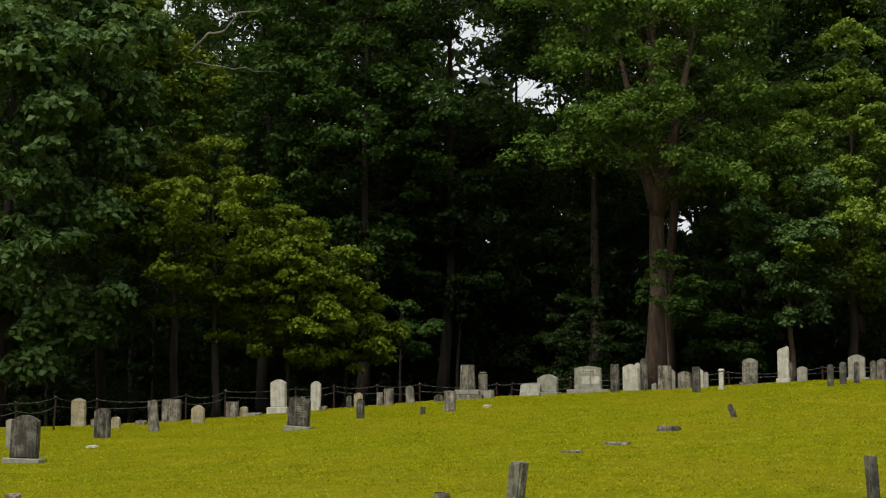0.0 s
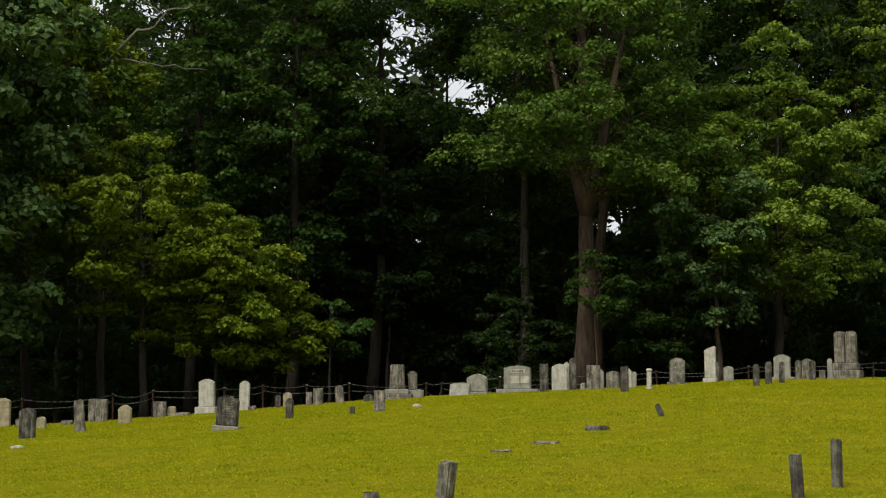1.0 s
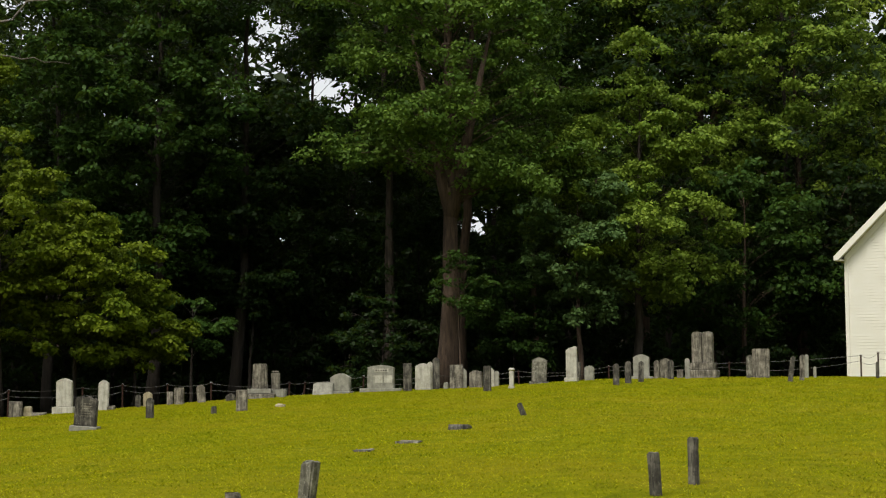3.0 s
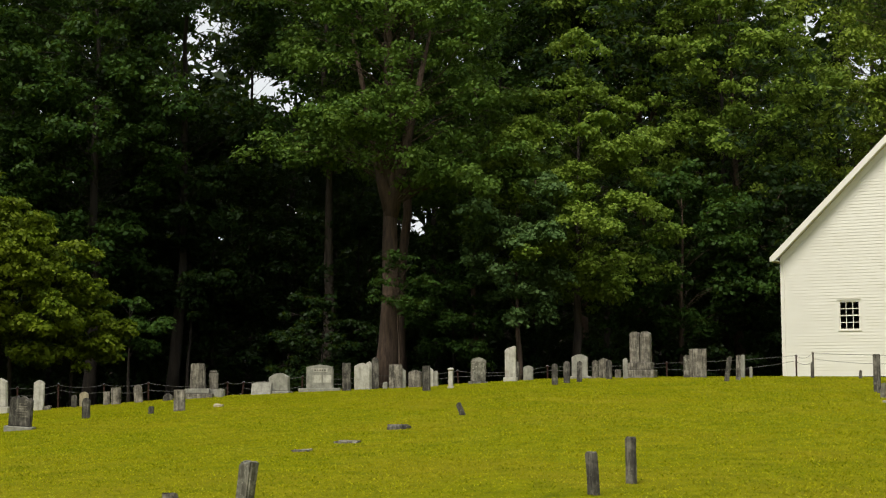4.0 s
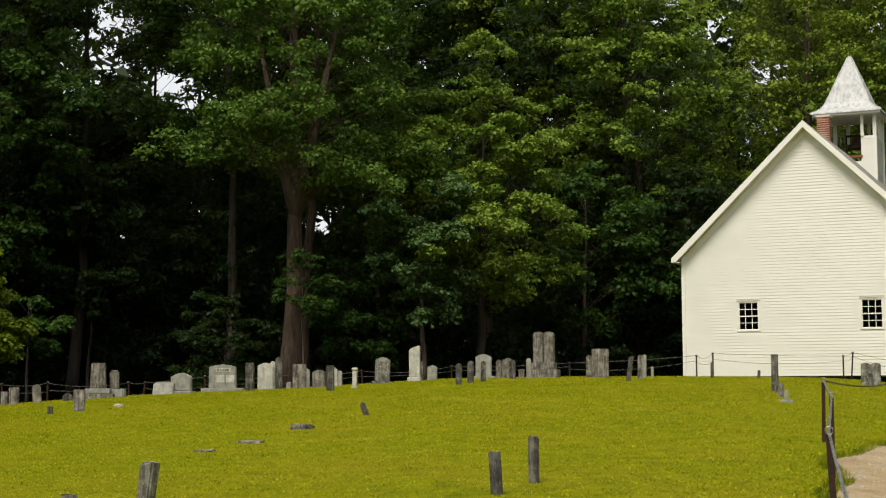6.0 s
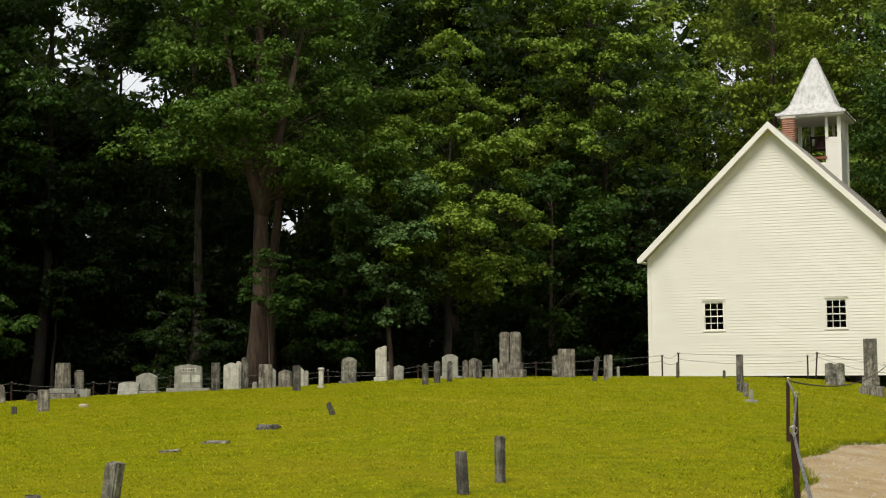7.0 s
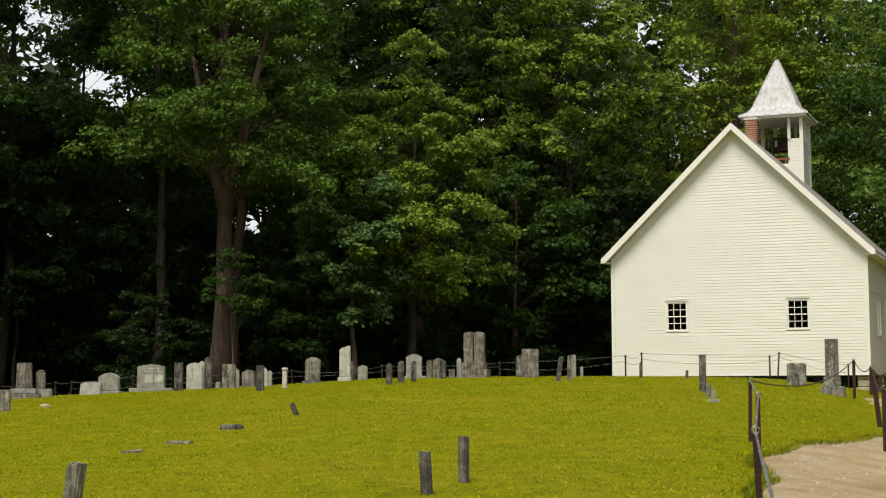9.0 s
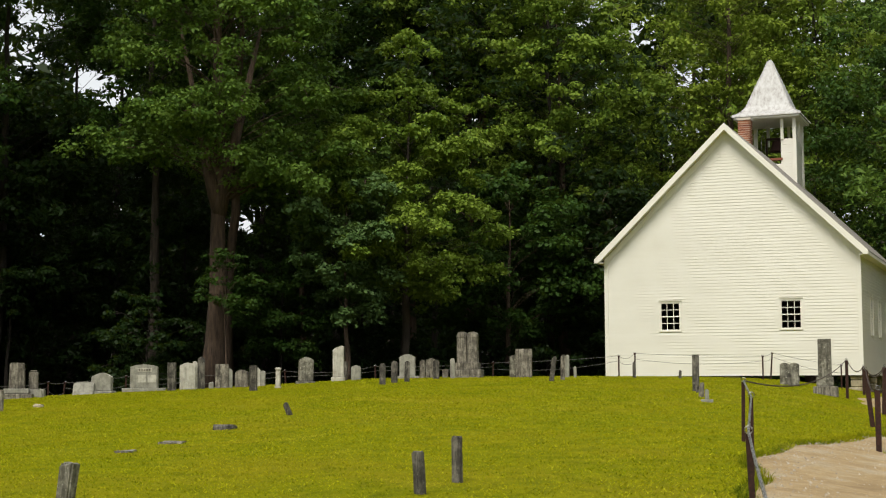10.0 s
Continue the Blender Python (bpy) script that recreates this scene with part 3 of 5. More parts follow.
    # flared pyramid roof of sheet metal
    prof = [(1.47, 11.1), (1.45, 11.16), (1.12, 11.36), (0.93, 11.62), (0.62, 12.4), (0.1, 13.68), (0.02, 13.77)]
    vs, fs = [], []
    for r, z in prof:
        vs += [(-r - 0.12, -r, z), (r - 0.12, -r, z), (r - 0.12, r, z), (-r - 0.12, r, z)]
    for i in range(len(prof) - 1):
        for k in range(4):
            fs.append((i * 4 + k, i * 4 + (k + 1) % 4, i * 4 + 4 + (k + 1) % 4, i * 4 + 4 + k))
    fs += [(3, 2, 1, 0), tuple(range(len(vs) - 4, len(vs)))]
    spire = under(new("spire", mesh_of("spire", vs, fs, SHEET)), bel)
    tagged(spire, "flared pyramid roof of dulled white sheet metal")
    for sx, sy in ((-1, -1), (1, -1), (1, 1), (-1, 1)):
        t = tube([(sx * r - 0.12, sy * r, z + 0.01) for r, z in prof], [0.022] * len(prof), 6)
        under(new("hip_seam", mesh_of("hip_seam", *t, SHEET)), spire)
    # the bell and its yoke
    ring = [(0.36, 9.72), (0.33, 9.76), (0.27, 9.92), (0.22, 10.1), (0.18, 10.2), (0.06, 10.24)]
    vs, fs = tube([(0.1, 0, z) for r, z in ring], [r for r, z in ring], 20)
    bell = under(new("bell", mesh_of("bell", vs, fs, RUST, True)), bel)
    tagged(bell, "dark rusty cast bell")
    part("yoke", box_bm(-0.35, 0.55, -0.05, 0.05, 10.24, 10.33), RUST, bel)
    for px in (-0.38, 0.52):
        part("bell_stand", box_bm(px, px + 0.06, -0.05, 0.05, 9.1, 10.33), RUST, bel)
    wheel = tube([(-0.5, 0.5 * math.cos(a), 9.95 + 0.5 * math.sin(a)) for a in [2 * math.pi * k / 24 for k in range(25)]], [0.02] * 25, 6)
    under(new("bell_wheel", mesh_of("bell_wheel", *wheel, STEEL, True)), bel)
    # brick chimney on the slope before the belfry
    chim = under(new("chimney", None), ch, pose(-0.75, 8.0, 0))
    part("mortar_core", box_bm(-0.252, 0.252, -0.252, 0.252, 7.6, 10.78), MORTAR, chim)
    part("cap", box_bm(-0.29, 0.29, -0.29, 0.29, 10.79, 10.88), MORTAR, chim, "pale mortar chimney cap")
    bk = mesh_of("brick", [(x, y, z) for z in (0, 0.07) for y in (0, 0.1) for x in (0, 0.205)], [(0, 2, 3, 1), (4, 5, 7, 6), (0, 1, 5, 4), (2, 6, 7, 3), (0, 4, 6, 2), (1, 3, 7, 5)], BRICK)
    half_bk = mesh_of("brick", [(x, y, z) for z in (0, 0.07) for y in (0, 0.1) for x in (0, 0.096)], [(0, 2, 3, 1), (4, 5, 7, 6), (0, 1, 5, 4), (2, 6, 7, 3), (0, 4, 6, 2), (1, 3, 7, 5)], BRICK)
    for r in range(21):
        z = 8.86 + r * 0.092
        for side_k in range(4):
            turn = pose(0, 0, 0, 0, 0, 90 * side_k)
            for x, me in (((-0.158, bk), (0.053, bk)) if r % 2 else ((-0.26, bk), (-0.049, bk), (0.162, half_bk))):
                if x + 0.205 < 0.262 or me is half_bk:
                    under(new("brick", me), chim, turn @ pose(x, -0.26, z))
            if r % 2:
                under(new("brick", half_bk), chim, turn @ pose(-0.26, -0.26, z))
    # stone piers in the crawl space
    rng = random.Random(8)
    for x, y in ((W / 2 - 0.25, 0.3), (W / 2 - 2.6, 0.3), (0, 0.3), (-2.3, 0.3), (-W / 2 + 0.3, 0.3), (W / 2 - 0.25, 4.3), (W / 2 - 0.25, 8.2), (W / 2 - 0.25, 11.9), (-W / 2 + 0.3, 8), (-W / 2 + 0.3, 11.9)):
        p = CHAPEL @ Vector((x, y, 0))
        low = gz(p.x, p.y) - p.z - 0.1
        pier = under(new("pier", None), ch, pose(x, y, 0))
        z = low
        while z < -0.03:
            hh = min(0.2 + rng.random() * 0.08, -0.01 - z)
            bm = box_bm(-0.2 - rng.random() * 0.08, 0.2 + rng.random() * 0.06, -0.2, 0.2, z, z + hh - 0.012, 0.03)
            part("pier_stone", bm, BUFF, pier)
            z += max(hh, 0.02)
    part("sill_beam", box_bm(-W / 2 + 0.02, W / 2 - 0.02, 0.06, 0.3, -0.02, 0.018), INSIDE_SHADE, ch)
    return ch


def half_top(half, w):
    return min(EAVE, APEX - 0.32 - w / 2 * (APEX - EAVE) / (W / 2 + OVER))


build_chapel()


# ---- gravestones ----
def outline(style, w, h, rng):
    a = w / 2
    arc = lambda x0, x1, z0, rise, k=8: [(x0 + (x1 - x0) * i / k, z0 + rise * math.sin(math.pi * i / k)) for i in range(k + 1)]
    foot = [(a, -0.12), (-a, -0.12)]
    if style == "round":
        r = min(a, h * 0.4)
        return foot + [(-a * math.cos(math.pi * i / 10), h - r + r * math.sin(math.pi * i / 10)) for i in range(11)]
    if style == "arch":
        return foot + arc(-a, a, h - w * 0.3, w * 0.3)
    if style == "shoulder":
        return foot + [(-a * 1.0, h - w * 0.2)] + arc(-a * 0.82, a * 0.82, h - w * 0.14, w * 0.14) + [(a, h - w * 0.2)]
    if style == "serp":
        return foot + [(-a, h * 0.86), (-a * 0.86, h * 0.93)] + arc(-a * 0.72, -a * 0.2, h * 0.93, h * 0.05, 4) + arc(-a * 0.1, a * 0.45, h * 0.94, h * 0.05, 4) + [(a * 0.62, h * 0.9), (a * 0.8, h * 0.95), (a, h * 0.84)]
    if style in ("slantp", "broken"):
        return foot + [(-a, h * 0.86), (-a * 0.55, h * 0.93), (a * 0.1, h * 0.97), (a * 0.7, h), (a, h * 0.97)]
    if style == "slantl":
        return foot + [(-a, h), (-a * 0.3, h * 0.99), (a, h * 0.85)]
    if style == "point":
        return foot + [(-a, h * 0.9), (-a * 0.3, h * 0.98), (a * 0.3, h), (a, h * 0.93)]
    if style == "stake":
        return foot + [(-a * 0.98, h * 0.5), (-a * 0.97, h * 0.95), (-a * 0.6, h * rng.uniform(0.985, 1.0)), (a * 0.1, h * 0.99), (a * 0.7, h * rng.uniform(0.98, 1.0)), (a, h * 0.96), (a * 1.02, h * 0.5)]
    if style == "rough":
        return [(a * 0.95, -0.12), (-a, -0.12)] + [(-a * rng.uniform(0.85, 1.02), h * 0.4), (-a * rng.uniform(0.8, 1.0), h * 0.8), (-a * 0.7, h * rng.uniform(0.9, 0.97)), (-a * 0.1, h * rng.uniform(0.97, 1.0)), (a * 0.55, h * rng.uniform(0.95, 1.0)), (a * 0.92, h * rng.uniform(0.84, 0.93)), (a * rng.uniform(0.9, 1.03), h * 0.4)]
    return foot + [(-a, h * 0.985), (-a * 0.85, h), (a * 0.85, h), (a, h * 0.985)]


STONES = random.Random(21)


def roughen(bm, k, rng, lift=0.0):
    for v in bm.verts:
        if v.co.z > lift:
            v.co += Vector((rng.uniform(-k, k), rng.uniform(-k, k), rng.uniform(-k, k)))


def headstone(style, x, y, w, h, mat, label, tilt=0, base=None):
    rng = STONES
    turn = math.degrees(math.atan2(-x, y)) * 0.55 - 8 + rng.uniform(-8, 8) + (-34 if style in ("stake", "broken") else 0)
    at = pose(x, y, gz(x, y), rng.uniform(-2, 2), tilt, turn)
    deep = min(max(w * 0.32, 0.07), 0.22)
    if style == "flatrock":
        h *= 0.55
        bm = box_bm(-w / 2, w / 2, -w * 0.45, w * 0.45, -0.1, h, min(0.03, h * 0.4))
        roughen(bm, 0.022, rng)
        return tagged(part("fieldstone", bm, mat, None, label, at), category="stone")
    if style == "slant":
        bm = prism_bm([(w / 2, -0.1), (-w / 2, -0.1), (-w / 2, h * 0.86), (-w * 0.3, h * 0.97), (w * 0.1, h), (w / 2, h * 0.92)], -0.2, 0.2, 0.02)
        for v in bm.verts:
            if v.co.y < 0 and v.co.z > h * 0.5:
                v.co.y += 0.2
        return tagged(part("slant_marker", bm, mat, None, label, at), category="gravestone", group="gravestones")
    if style == "pillar":
        root = new("pillar_marker")
        root.matrix_world = at
        part("shaft", box_bm(-w * 0.38, w * 0.38, -w * 0.38, w * 0.38, 0.06, h * 0.85, 0.015), mat, root)
        part("foot", box_bm(-w / 2, w / 2, -w / 2, w / 2, -0.05, 0.06, 0.01), mat, root)
        part("cap", box_bm(-w * 0.48, w * 0.48, -w * 0.48, w * 0.48, h * 0.85, h, 0.03), mat, root)
        return tagged(root, label, "gravestone", "gravestones")
    if style in ("stake", "rough", "broken"):
        deep = max(min(w * 0.6, 0.14), 0.06)
    bev = min(0.022, w * 0.09)
    if base is None:
        bm = prism_bm(outline(style, w, h, rng), -deep / 2, deep / 2, bev)
        if style in ("stake", "rough", "broken"):
            roughen(bm, min(0.014, w * 0.06), rng)
        ob = part("headstone", bm, mat, None, label, at)
        return tagged(ob, category="gravestone", group="gravestones")
    bw, bh = base
    root = new("headstone")
    root.matrix_world = at
    part("tablet", prism_bm([(px, max(pz, 0)) for px, pz in outline(style, w, h - bh, rng)], -deep / 2, deep / 2, bev), mat, root, m=pose(0, 0, bh))
    if style == "serp":
        bars(root, [(0.03, bh + (h - bh) * q, w * k, 0.016) for q, k in ((0.74, 0.34), (0.66, 0.5), (0.58, 0.42), (0.5, 0.55), (0.42, 0.38), (0.34, 0.46))], GREY, -deep / 2 - 0.001)
    part("base", box_bm(-bw / 2, bw / 2, -deep * 1.1, deep * 1.1, -0.12, bh - 0.002, 0.012), LIGHT if mat is DARK else mat, root)
    return tagged(root, label, "gravestone", "gravestones")


def bars(parent, rows, mat, y):
    for x, z, w, h in rows:
        part("lettering", box_bm(x - w / 2, x + w / 2, y - 0.004, y + 0.002, z - h / 2, z + h / 2), mat, parent)


headstone("shoulder", -10.84, 47.70, 0.66, 0.65, LIGHT, "grey granite headstone with a recessed tablet on a low base", base=(0.78, 0.07))
headstone("slant", -11.38, 47.51, 0.65, 0.40, LIGHT, "low grey granite slant marker in the grass")
headstone("flat", -8.59, 47.48, 0.28, 0.89, DARK, "narrow dark weathered slab with a rounded top")
headstone("shoulder", -8.26, 48.50, 0.51, 0.86, WHITE, "white marble headstone with a small plaque")
headstone("point", -8.05, 48.54, 0.19, 0.91, WHITE, "white marble tablet standing behind a headstone")
headstone("round", -7.84, 48.57, 0.24, 1.03, DARK, "tall dark slab with a rounded top beside the oak")
headstone("flat", -7.18, 48.67, 0.43, 0.77, GREY, "streaked grey stone slab with a flat top")
headstone("slantl", -6.93, 48.71, 0.17, 0.65, LIGHT, "pale narrow stone slab with a sloped top")
headstone("shoulder", -6.55, 48.76, 0.43, 0.56, GREY, "streaked grey headstone with a shallow arched top")
headstone("flat", -5.64, 44.54, 0.24, 0.75, DARK, "narrow dark stone slab with pale lichen")
headstone("slantl", -6.02, 48.83, 0.13, 0.62, WHITE, "thin pale slab behind a dark one")
headstone("round", -5.88, 48.85, 0.17, 0.50, LIGHT, "small pale round-topped stone")
headstone("pillar", -5.05, 45.82, 0.18, 0.62, WHITE, "small white marble pillar with a cap")
headstone("shoulder", -4.50, 48.99, 0.49, 0.85, MOTTLED, "lichen-mottled grey headstone leaning a little", tilt=2, base=(0.63, 0.06))
headstone("slantp", -3.43, 49.08, 0.37, 1.15, WHITE, "tall white marble slab with a sloped top", base=(0.45, 0.13))
headstone("round", -3.25, 49.09, 0.19, 0.63, DARK, "dark narrow stone leaning beside a white slab", tilt=3)
headstone("shoulder", -2.86, 49.12, 0.32, 0.48, LIGHT, "small grey headstone with a curved top")
headstone("round", -1.78, 43.86, 0.18, 0.62, DARK, "slim dark grey stone marker with a rounded top")
headstone("round", -1.47, 44.93, 0.19, 0.66, DARK, "slim dark grey stone marker with a rounded top")
headstone("round", -1.11, 45.64, 0.16, 0.63, DARK, "slim dark grey stone marker before a pale headstone", tilt=1)
headstone("shoulder", -1.18, 49.19, 0.52, 0.79, LIGHT, "pale granite headstone with a serpentine top on a base", base=(0.78, 0.07))
headstone("round", -0.68, 49.20, 0.19, 0.59, GREY, "slim grey round-topped stone marker")
headstone("shoulder", -0.40, 49.20, 0.33, 0.64, GREY, "weathered grey headstone with a shouldered top")
headstone("round", -0.23, 47.75, 0.20, 0.61, DARK, "slim dark stone marker with a rounded top")
headstone("flat", 0.06, 49.20, 0.20, 0.27, GREY, "small low grey stone block")
headstone("round", 0.29, 48.15, 0.15, 0.65, LIGHT, "slim pale stone marker beside a double monument")
headstone("shoulder", 2.27, 49.00, 0.22, 0.72, MOTTLED, "lichen-mottled pale headstone beside a brown slab")
headstone("flat", 2.62, 48.93, 0.54, 0.92, GREY, "broad brown-grey stone slab with a flat top")
headstone("point", 3.23, 44.93, 0.14, 0.76, DARK, "slim dark marker leaning to one side", tilt=8)
headstone("round", 3.64, 45.86, 0.14, 0.77, GREY, "slim grey marker with a rounded top", tilt=2)
headstone("round", 4.02, 48.68, 0.13, 0.73, LIGHT, "slim pale marker with a rounded top")
headstone("round", 4.27, 48.66, 0.09, 0.35, LIGHT, "small thin pale marker")
headstone("rough", 6.10, 47.96, 0.11, 0.52, DARK, "thin dark stone stake before the chapel")
headstone("rough", 7.66, 48.55, 0.09, 0.27, DARK, "thin dark stone stake before the chapel")
headstone("flat", 6.53, 38.85, 0.18, 0.95, DARK, "tall narrow dark stone slab")
headstone("rough", 6.47, 38.26, 0.10, 0.56, DARK, "narrow rough grey stone beside a tall slab")
headstone("rough", 6.16, 35.87, 0.13, 0.35, GREY, "small rough grey stone in a row", tilt=2)
headstone("round", 5.87, 33.49, 0.09, 0.29, LIGHT, "small pale stone cross-shaped marker on a base", base=(0.28, 0.06))
headstone("stake", -0.25, 15.75, 0.13, 0.45, DARK, "dark split stone stake standing in the lawn", tilt=-3)
headstone("stake", 0.15, 16.85, 0.12, 0.52, DARK, "dark split stone stake standing in the lawn", tilt=-1)
headstone("broken", -3.96, 15.77, 0.19, 0.48, MOTTLED, "leaning grey fieldstone with a broken slanting top", tilt=11)
headstone("rough", -3.11, 30.44, 0.12, 0.27, DARK, "small dark stone tilted in the lawn", tilt=-22)
headstone("shoulder", -15.40, 24.33, 0.52, 0.87, DARK, "dark headstone with shouldered arched top on a pale base", tilt=2, base=(0.70, 0.08))
headstone("shoulder", -18.10, 28.07, 0.21, 0.62, LIGHT, "pale stone slab behind a dark headstone")
headstone("shoulder", -23.87, 40.67, 0.44, 0.85, BUFF, "pale buff headstone with an arched top and a ledge")
headstone("shoulder", -18.42, 32.49, 0.39, 0.73, DARK, "dark grey headstone with a shallow arched top")
headstone("rough", -21.47, 38.64, 0.26, 0.32, BUFF, "small rough yellowish stone")
headstone("rough", -22.92, 39.89, 0.14, 0.25, GREY, "small rough stone behind a headstone")
headstone("rough", -18.70, 35.70, 0.28, 0.84, GREY, "leaning rough grey slab with pale streaks", tilt=-5)
headstone("flat", -21.59, 42.31, 0.58, 0.68, GREY, "streaked square grey stone block")
headstone("arch", -19.54, 39.98, 0.39, 0.52, BUFF, "small yellow-lichened arched stone")
headstone("flat", -20.00, 43.33, 0.40, 0.48, GREY, "low grey stone block with pale streaks")
headstone("rough", -19.70, 43.52, 0.27, 0.30, BUFF, "low rough buff stone")
headstone("shoulder", -18.74, 44.08, 0.51, 1.07, WHITE, "white marble headstone on a broad pale base", base=(0.69, 0.20))
headstone("arch", -17.72, 44.65, 0.33, 0.93, WHITE, "narrow white marble tablet with a rounded top", tilt=1)
headstone("serp", -13.45, 32.80, 0.51, 0.78, DARK, "dark headstone with scalloped top and pale lettering", tilt=4, base=(0.64, 0.09))
headstone("round", -16.76, 45.14, 0.18, 0.39, DARK, "small dark round-topped stone")
headstone("arch", -16.50, 45.28, 0.29, 0.46, BUFF, "small pale round-topped stone behind a dark one")
headstone("rough", -13.28, 36.62, 0.21, 0.51, DARK, "narrow dark rough slab in the lawn")
headstone("flat", -15.88, 45.59, 0.20, 0.41, GREY, "narrow grey slab by the fence")
headstone("flat", -15.50, 45.37, 0.31, 0.52, GREY, "grey stone slab by the fence")
headstone("round", -14.87, 45.69, 0.27, 0.56, GREY, "leaning pale grey slab with a rounded top", tilt=-5)
headstone("rough", -11.61, 36.66, 0.13, 0.20, DARK, "small dark stone stub in the lawn")
headstone("arch", -13.92, 45.68, 0.32, 0.23, DARK, "low dark arched stone")
headstone("flat", -11.10, 37.39, 0.29, 0.54, GREY, "square grey stone with a pale top")
headstone("rough", -12.50, 46.55, 0.16, 0.27, LIGHT, "small pale leaning stone", tilt=-7)
headstone("flatrock", -16.38, 28.48, 0.20, 0.08, WHITE, "small white stone block lying in the grass")
headstone("flatrock", -3.95, 27.21, 0.40, 0.14, DARK, "low weathered stone block lying in the lawn")
headstone("flatrock", -4.34, 24.11, 0.36, 0.05, GREY, "flat stone sunk in the lawn")
headstone("flatrock", -4.76, 22.55, 0.27, 0.05, GREY, "flat stone sunk in the lawn")
headstone("flatrock", -10.42, 38.67, 0.24, 0.13, BUFF, "small reddish fieldstone in the lawn")
headstone("flatrock", -19.41, 43.69, 0.40, 0.13, GREY, "flat stone ledge at the edge of the lawn")
headstone("rough", -17.42, 44.57, 0.25, 0.12, GREY, "low rough stone behind a white tablet")
headstone("rough", -21.67, 40.52, 0.39, 0.13, GREY, "low rough stone near the fence")
headstone("rough", -10.80, 16.83, 0.19, 0.13, GREY, "low rough fieldstone in the near lawn")
headstone("rough", -4.93, 16.27, 0.17, 0.09, GREY, "low fieldstone showing over the grass")
headstone("rough", -7.52, 48.62, 0.17, 0.21, LIGHT, "small pale rounded urn stone")


def big_granite():
    x, y = -9.59, 48.13
    root = tagged(new("family_monument"), "wide grey granite monument with panels on a long base", "gravestone", "gravestones")
    root.matrix_world = pose(x, y, gz(x, y), 0, 0, 4)
    part("tablet", prism_bm([(0.44, 0), (-0.44, 0), (-0.43, 0.68), (-0.25, 0.73), (0, 0.76), (0.25, 0.73), (0.43, 0.68)], -0.13, 0.13, 0.015), LIGHT, root, m=pose(0, 0, 0.1))
    part("base", box_bm(-0.68, 0.68, -0.2, 0.2, -0.15, 0.098, 0.012), LIGHT, root)
    part("inscription_panel", box_bm(-0.2, 0.26, -0.137, -0.128, 0.62, 0.74), WHITE, root, "paler name panel")
    for px in (-0.19, 0.12):
        part("inscription_panel", box_bm(px, px + 0.26, -0.137, -0.128, 0.28, 0.52), WHITE, root, "paler square panel")
    bars(root, [(-0.14 + 0.08 * i, 0.68, 0.05, 0.05) for i in range(5)], GREY, -0.14)


def stepped_obelisk():
    x, y = -13.28, 46.77
    root = tagged(new("stepped_monument"), "dark streaked square column on a stepped stone base", "gravestone", "gravestones")
    root.matrix_world = pose(x, y, gz(x, y), 0, 0, 10)
    part("lower_step", box_bm(-0.5, 0.5, -0.4, 0.4, -0.15, 0.14, 0.02), GREY, root)
    part("upper_step", box_bm(-0.38, 0.38, -0.33, 0.33, 0.142, 0.3, 0.02), LIGHT, root)
    part("column", prism_bm([(0.24, 0.3), (-0.24, 0.3), (-0.21, 1.06), (-0.18, 1.1), (0.18, 1.1), (0.21, 1.06)], -0.2, 0.2, 0.015), GREY, root)
    x, y = -13.05, 47.15
    root = tagged(new("square_column"), "grey square column stone with a pointed cap", "gravestone", "gravestones")
    root.matrix_world = pose(x + 0.18, y, gz(x, y), 0, 0, 10)
    part("shaft", box_bm(-0.14, 0.14, -0.14, 0.14, 0.25, 0.78, 0.012), GREY, root)
    part("base", box_bm(-0.35, 0.35, -0.25, 0.25, -0.15, 0.248, 0.02), LIGHT, root)
    part("cap", box_bm(-0.12, 0.12, -0.12, 0.12, 0.782, 0.85, 0.04), GREY, root)


def double_monument():
    x, y = 0.8, 49.19
    root = tagged(new("double_monument"), "tall grey double-shaft monument on two stepped bases", "gravestone", "gravestones")
    root.matrix_world = pose(x, y, gz(x, y), 0, 0, -12)
    part("lower_base", box_bm(-0.48, 0.48, -0.32, 0.32, -0.15, 0.25, 0.02), GREY, root)
    part("upper_base", box_bm(-0.38, 0.38, -0.25, 0.25, 0.252, 0.48, 0.015), GREY, root)
    for px in (-0.175, 0.175):
        a = 0.16
        o = [(px + a, 0.482), (px - a, 0.482), (px - a, 1.38)] + [(px - a * math.cos(math.pi * i / 8), 1.39 + 0.1 * math.sin(math.pi * i / 8)) for i in range(9)] + [(px + a, 1.38)]
        shaft = part("shaft", prism_bm(o, -0.16, 0.16, 0.02), GREY, root)
        part("neck_band", box_bm(px - a - 0.006, px + a + 0.006, -0.168, 0.168, 1.3, 1.34, 0.006), GREY, shaft)


def tall_pillar():
    x, y = 11.04, 43.42
    root = tagged(new("tall_monument"), "tall dark stained pillar with pale carving on a rough stone base", "gravestone", "gravestones")
    root.matrix_world = pose(x, y, gz(x, y), 0, 0, -16)
    part("foot", box_bm(-0.34, 0.36, -0.28, 0.28, -0.15, 0.24, 0.02), GREY, root)
    part("plinth", box_bm(-0.24, 0.24, -0.2, 0.2, 0.242, 0.52, 0.02), MOTTLED, root)
    part("shaft", prism_bm([(0.19, 0.522), (-0.19, 0.522), (-0.185, 1.61), (0.185, 1.61)], -0.15, 0.15, 0.015), MOTTLED, root)


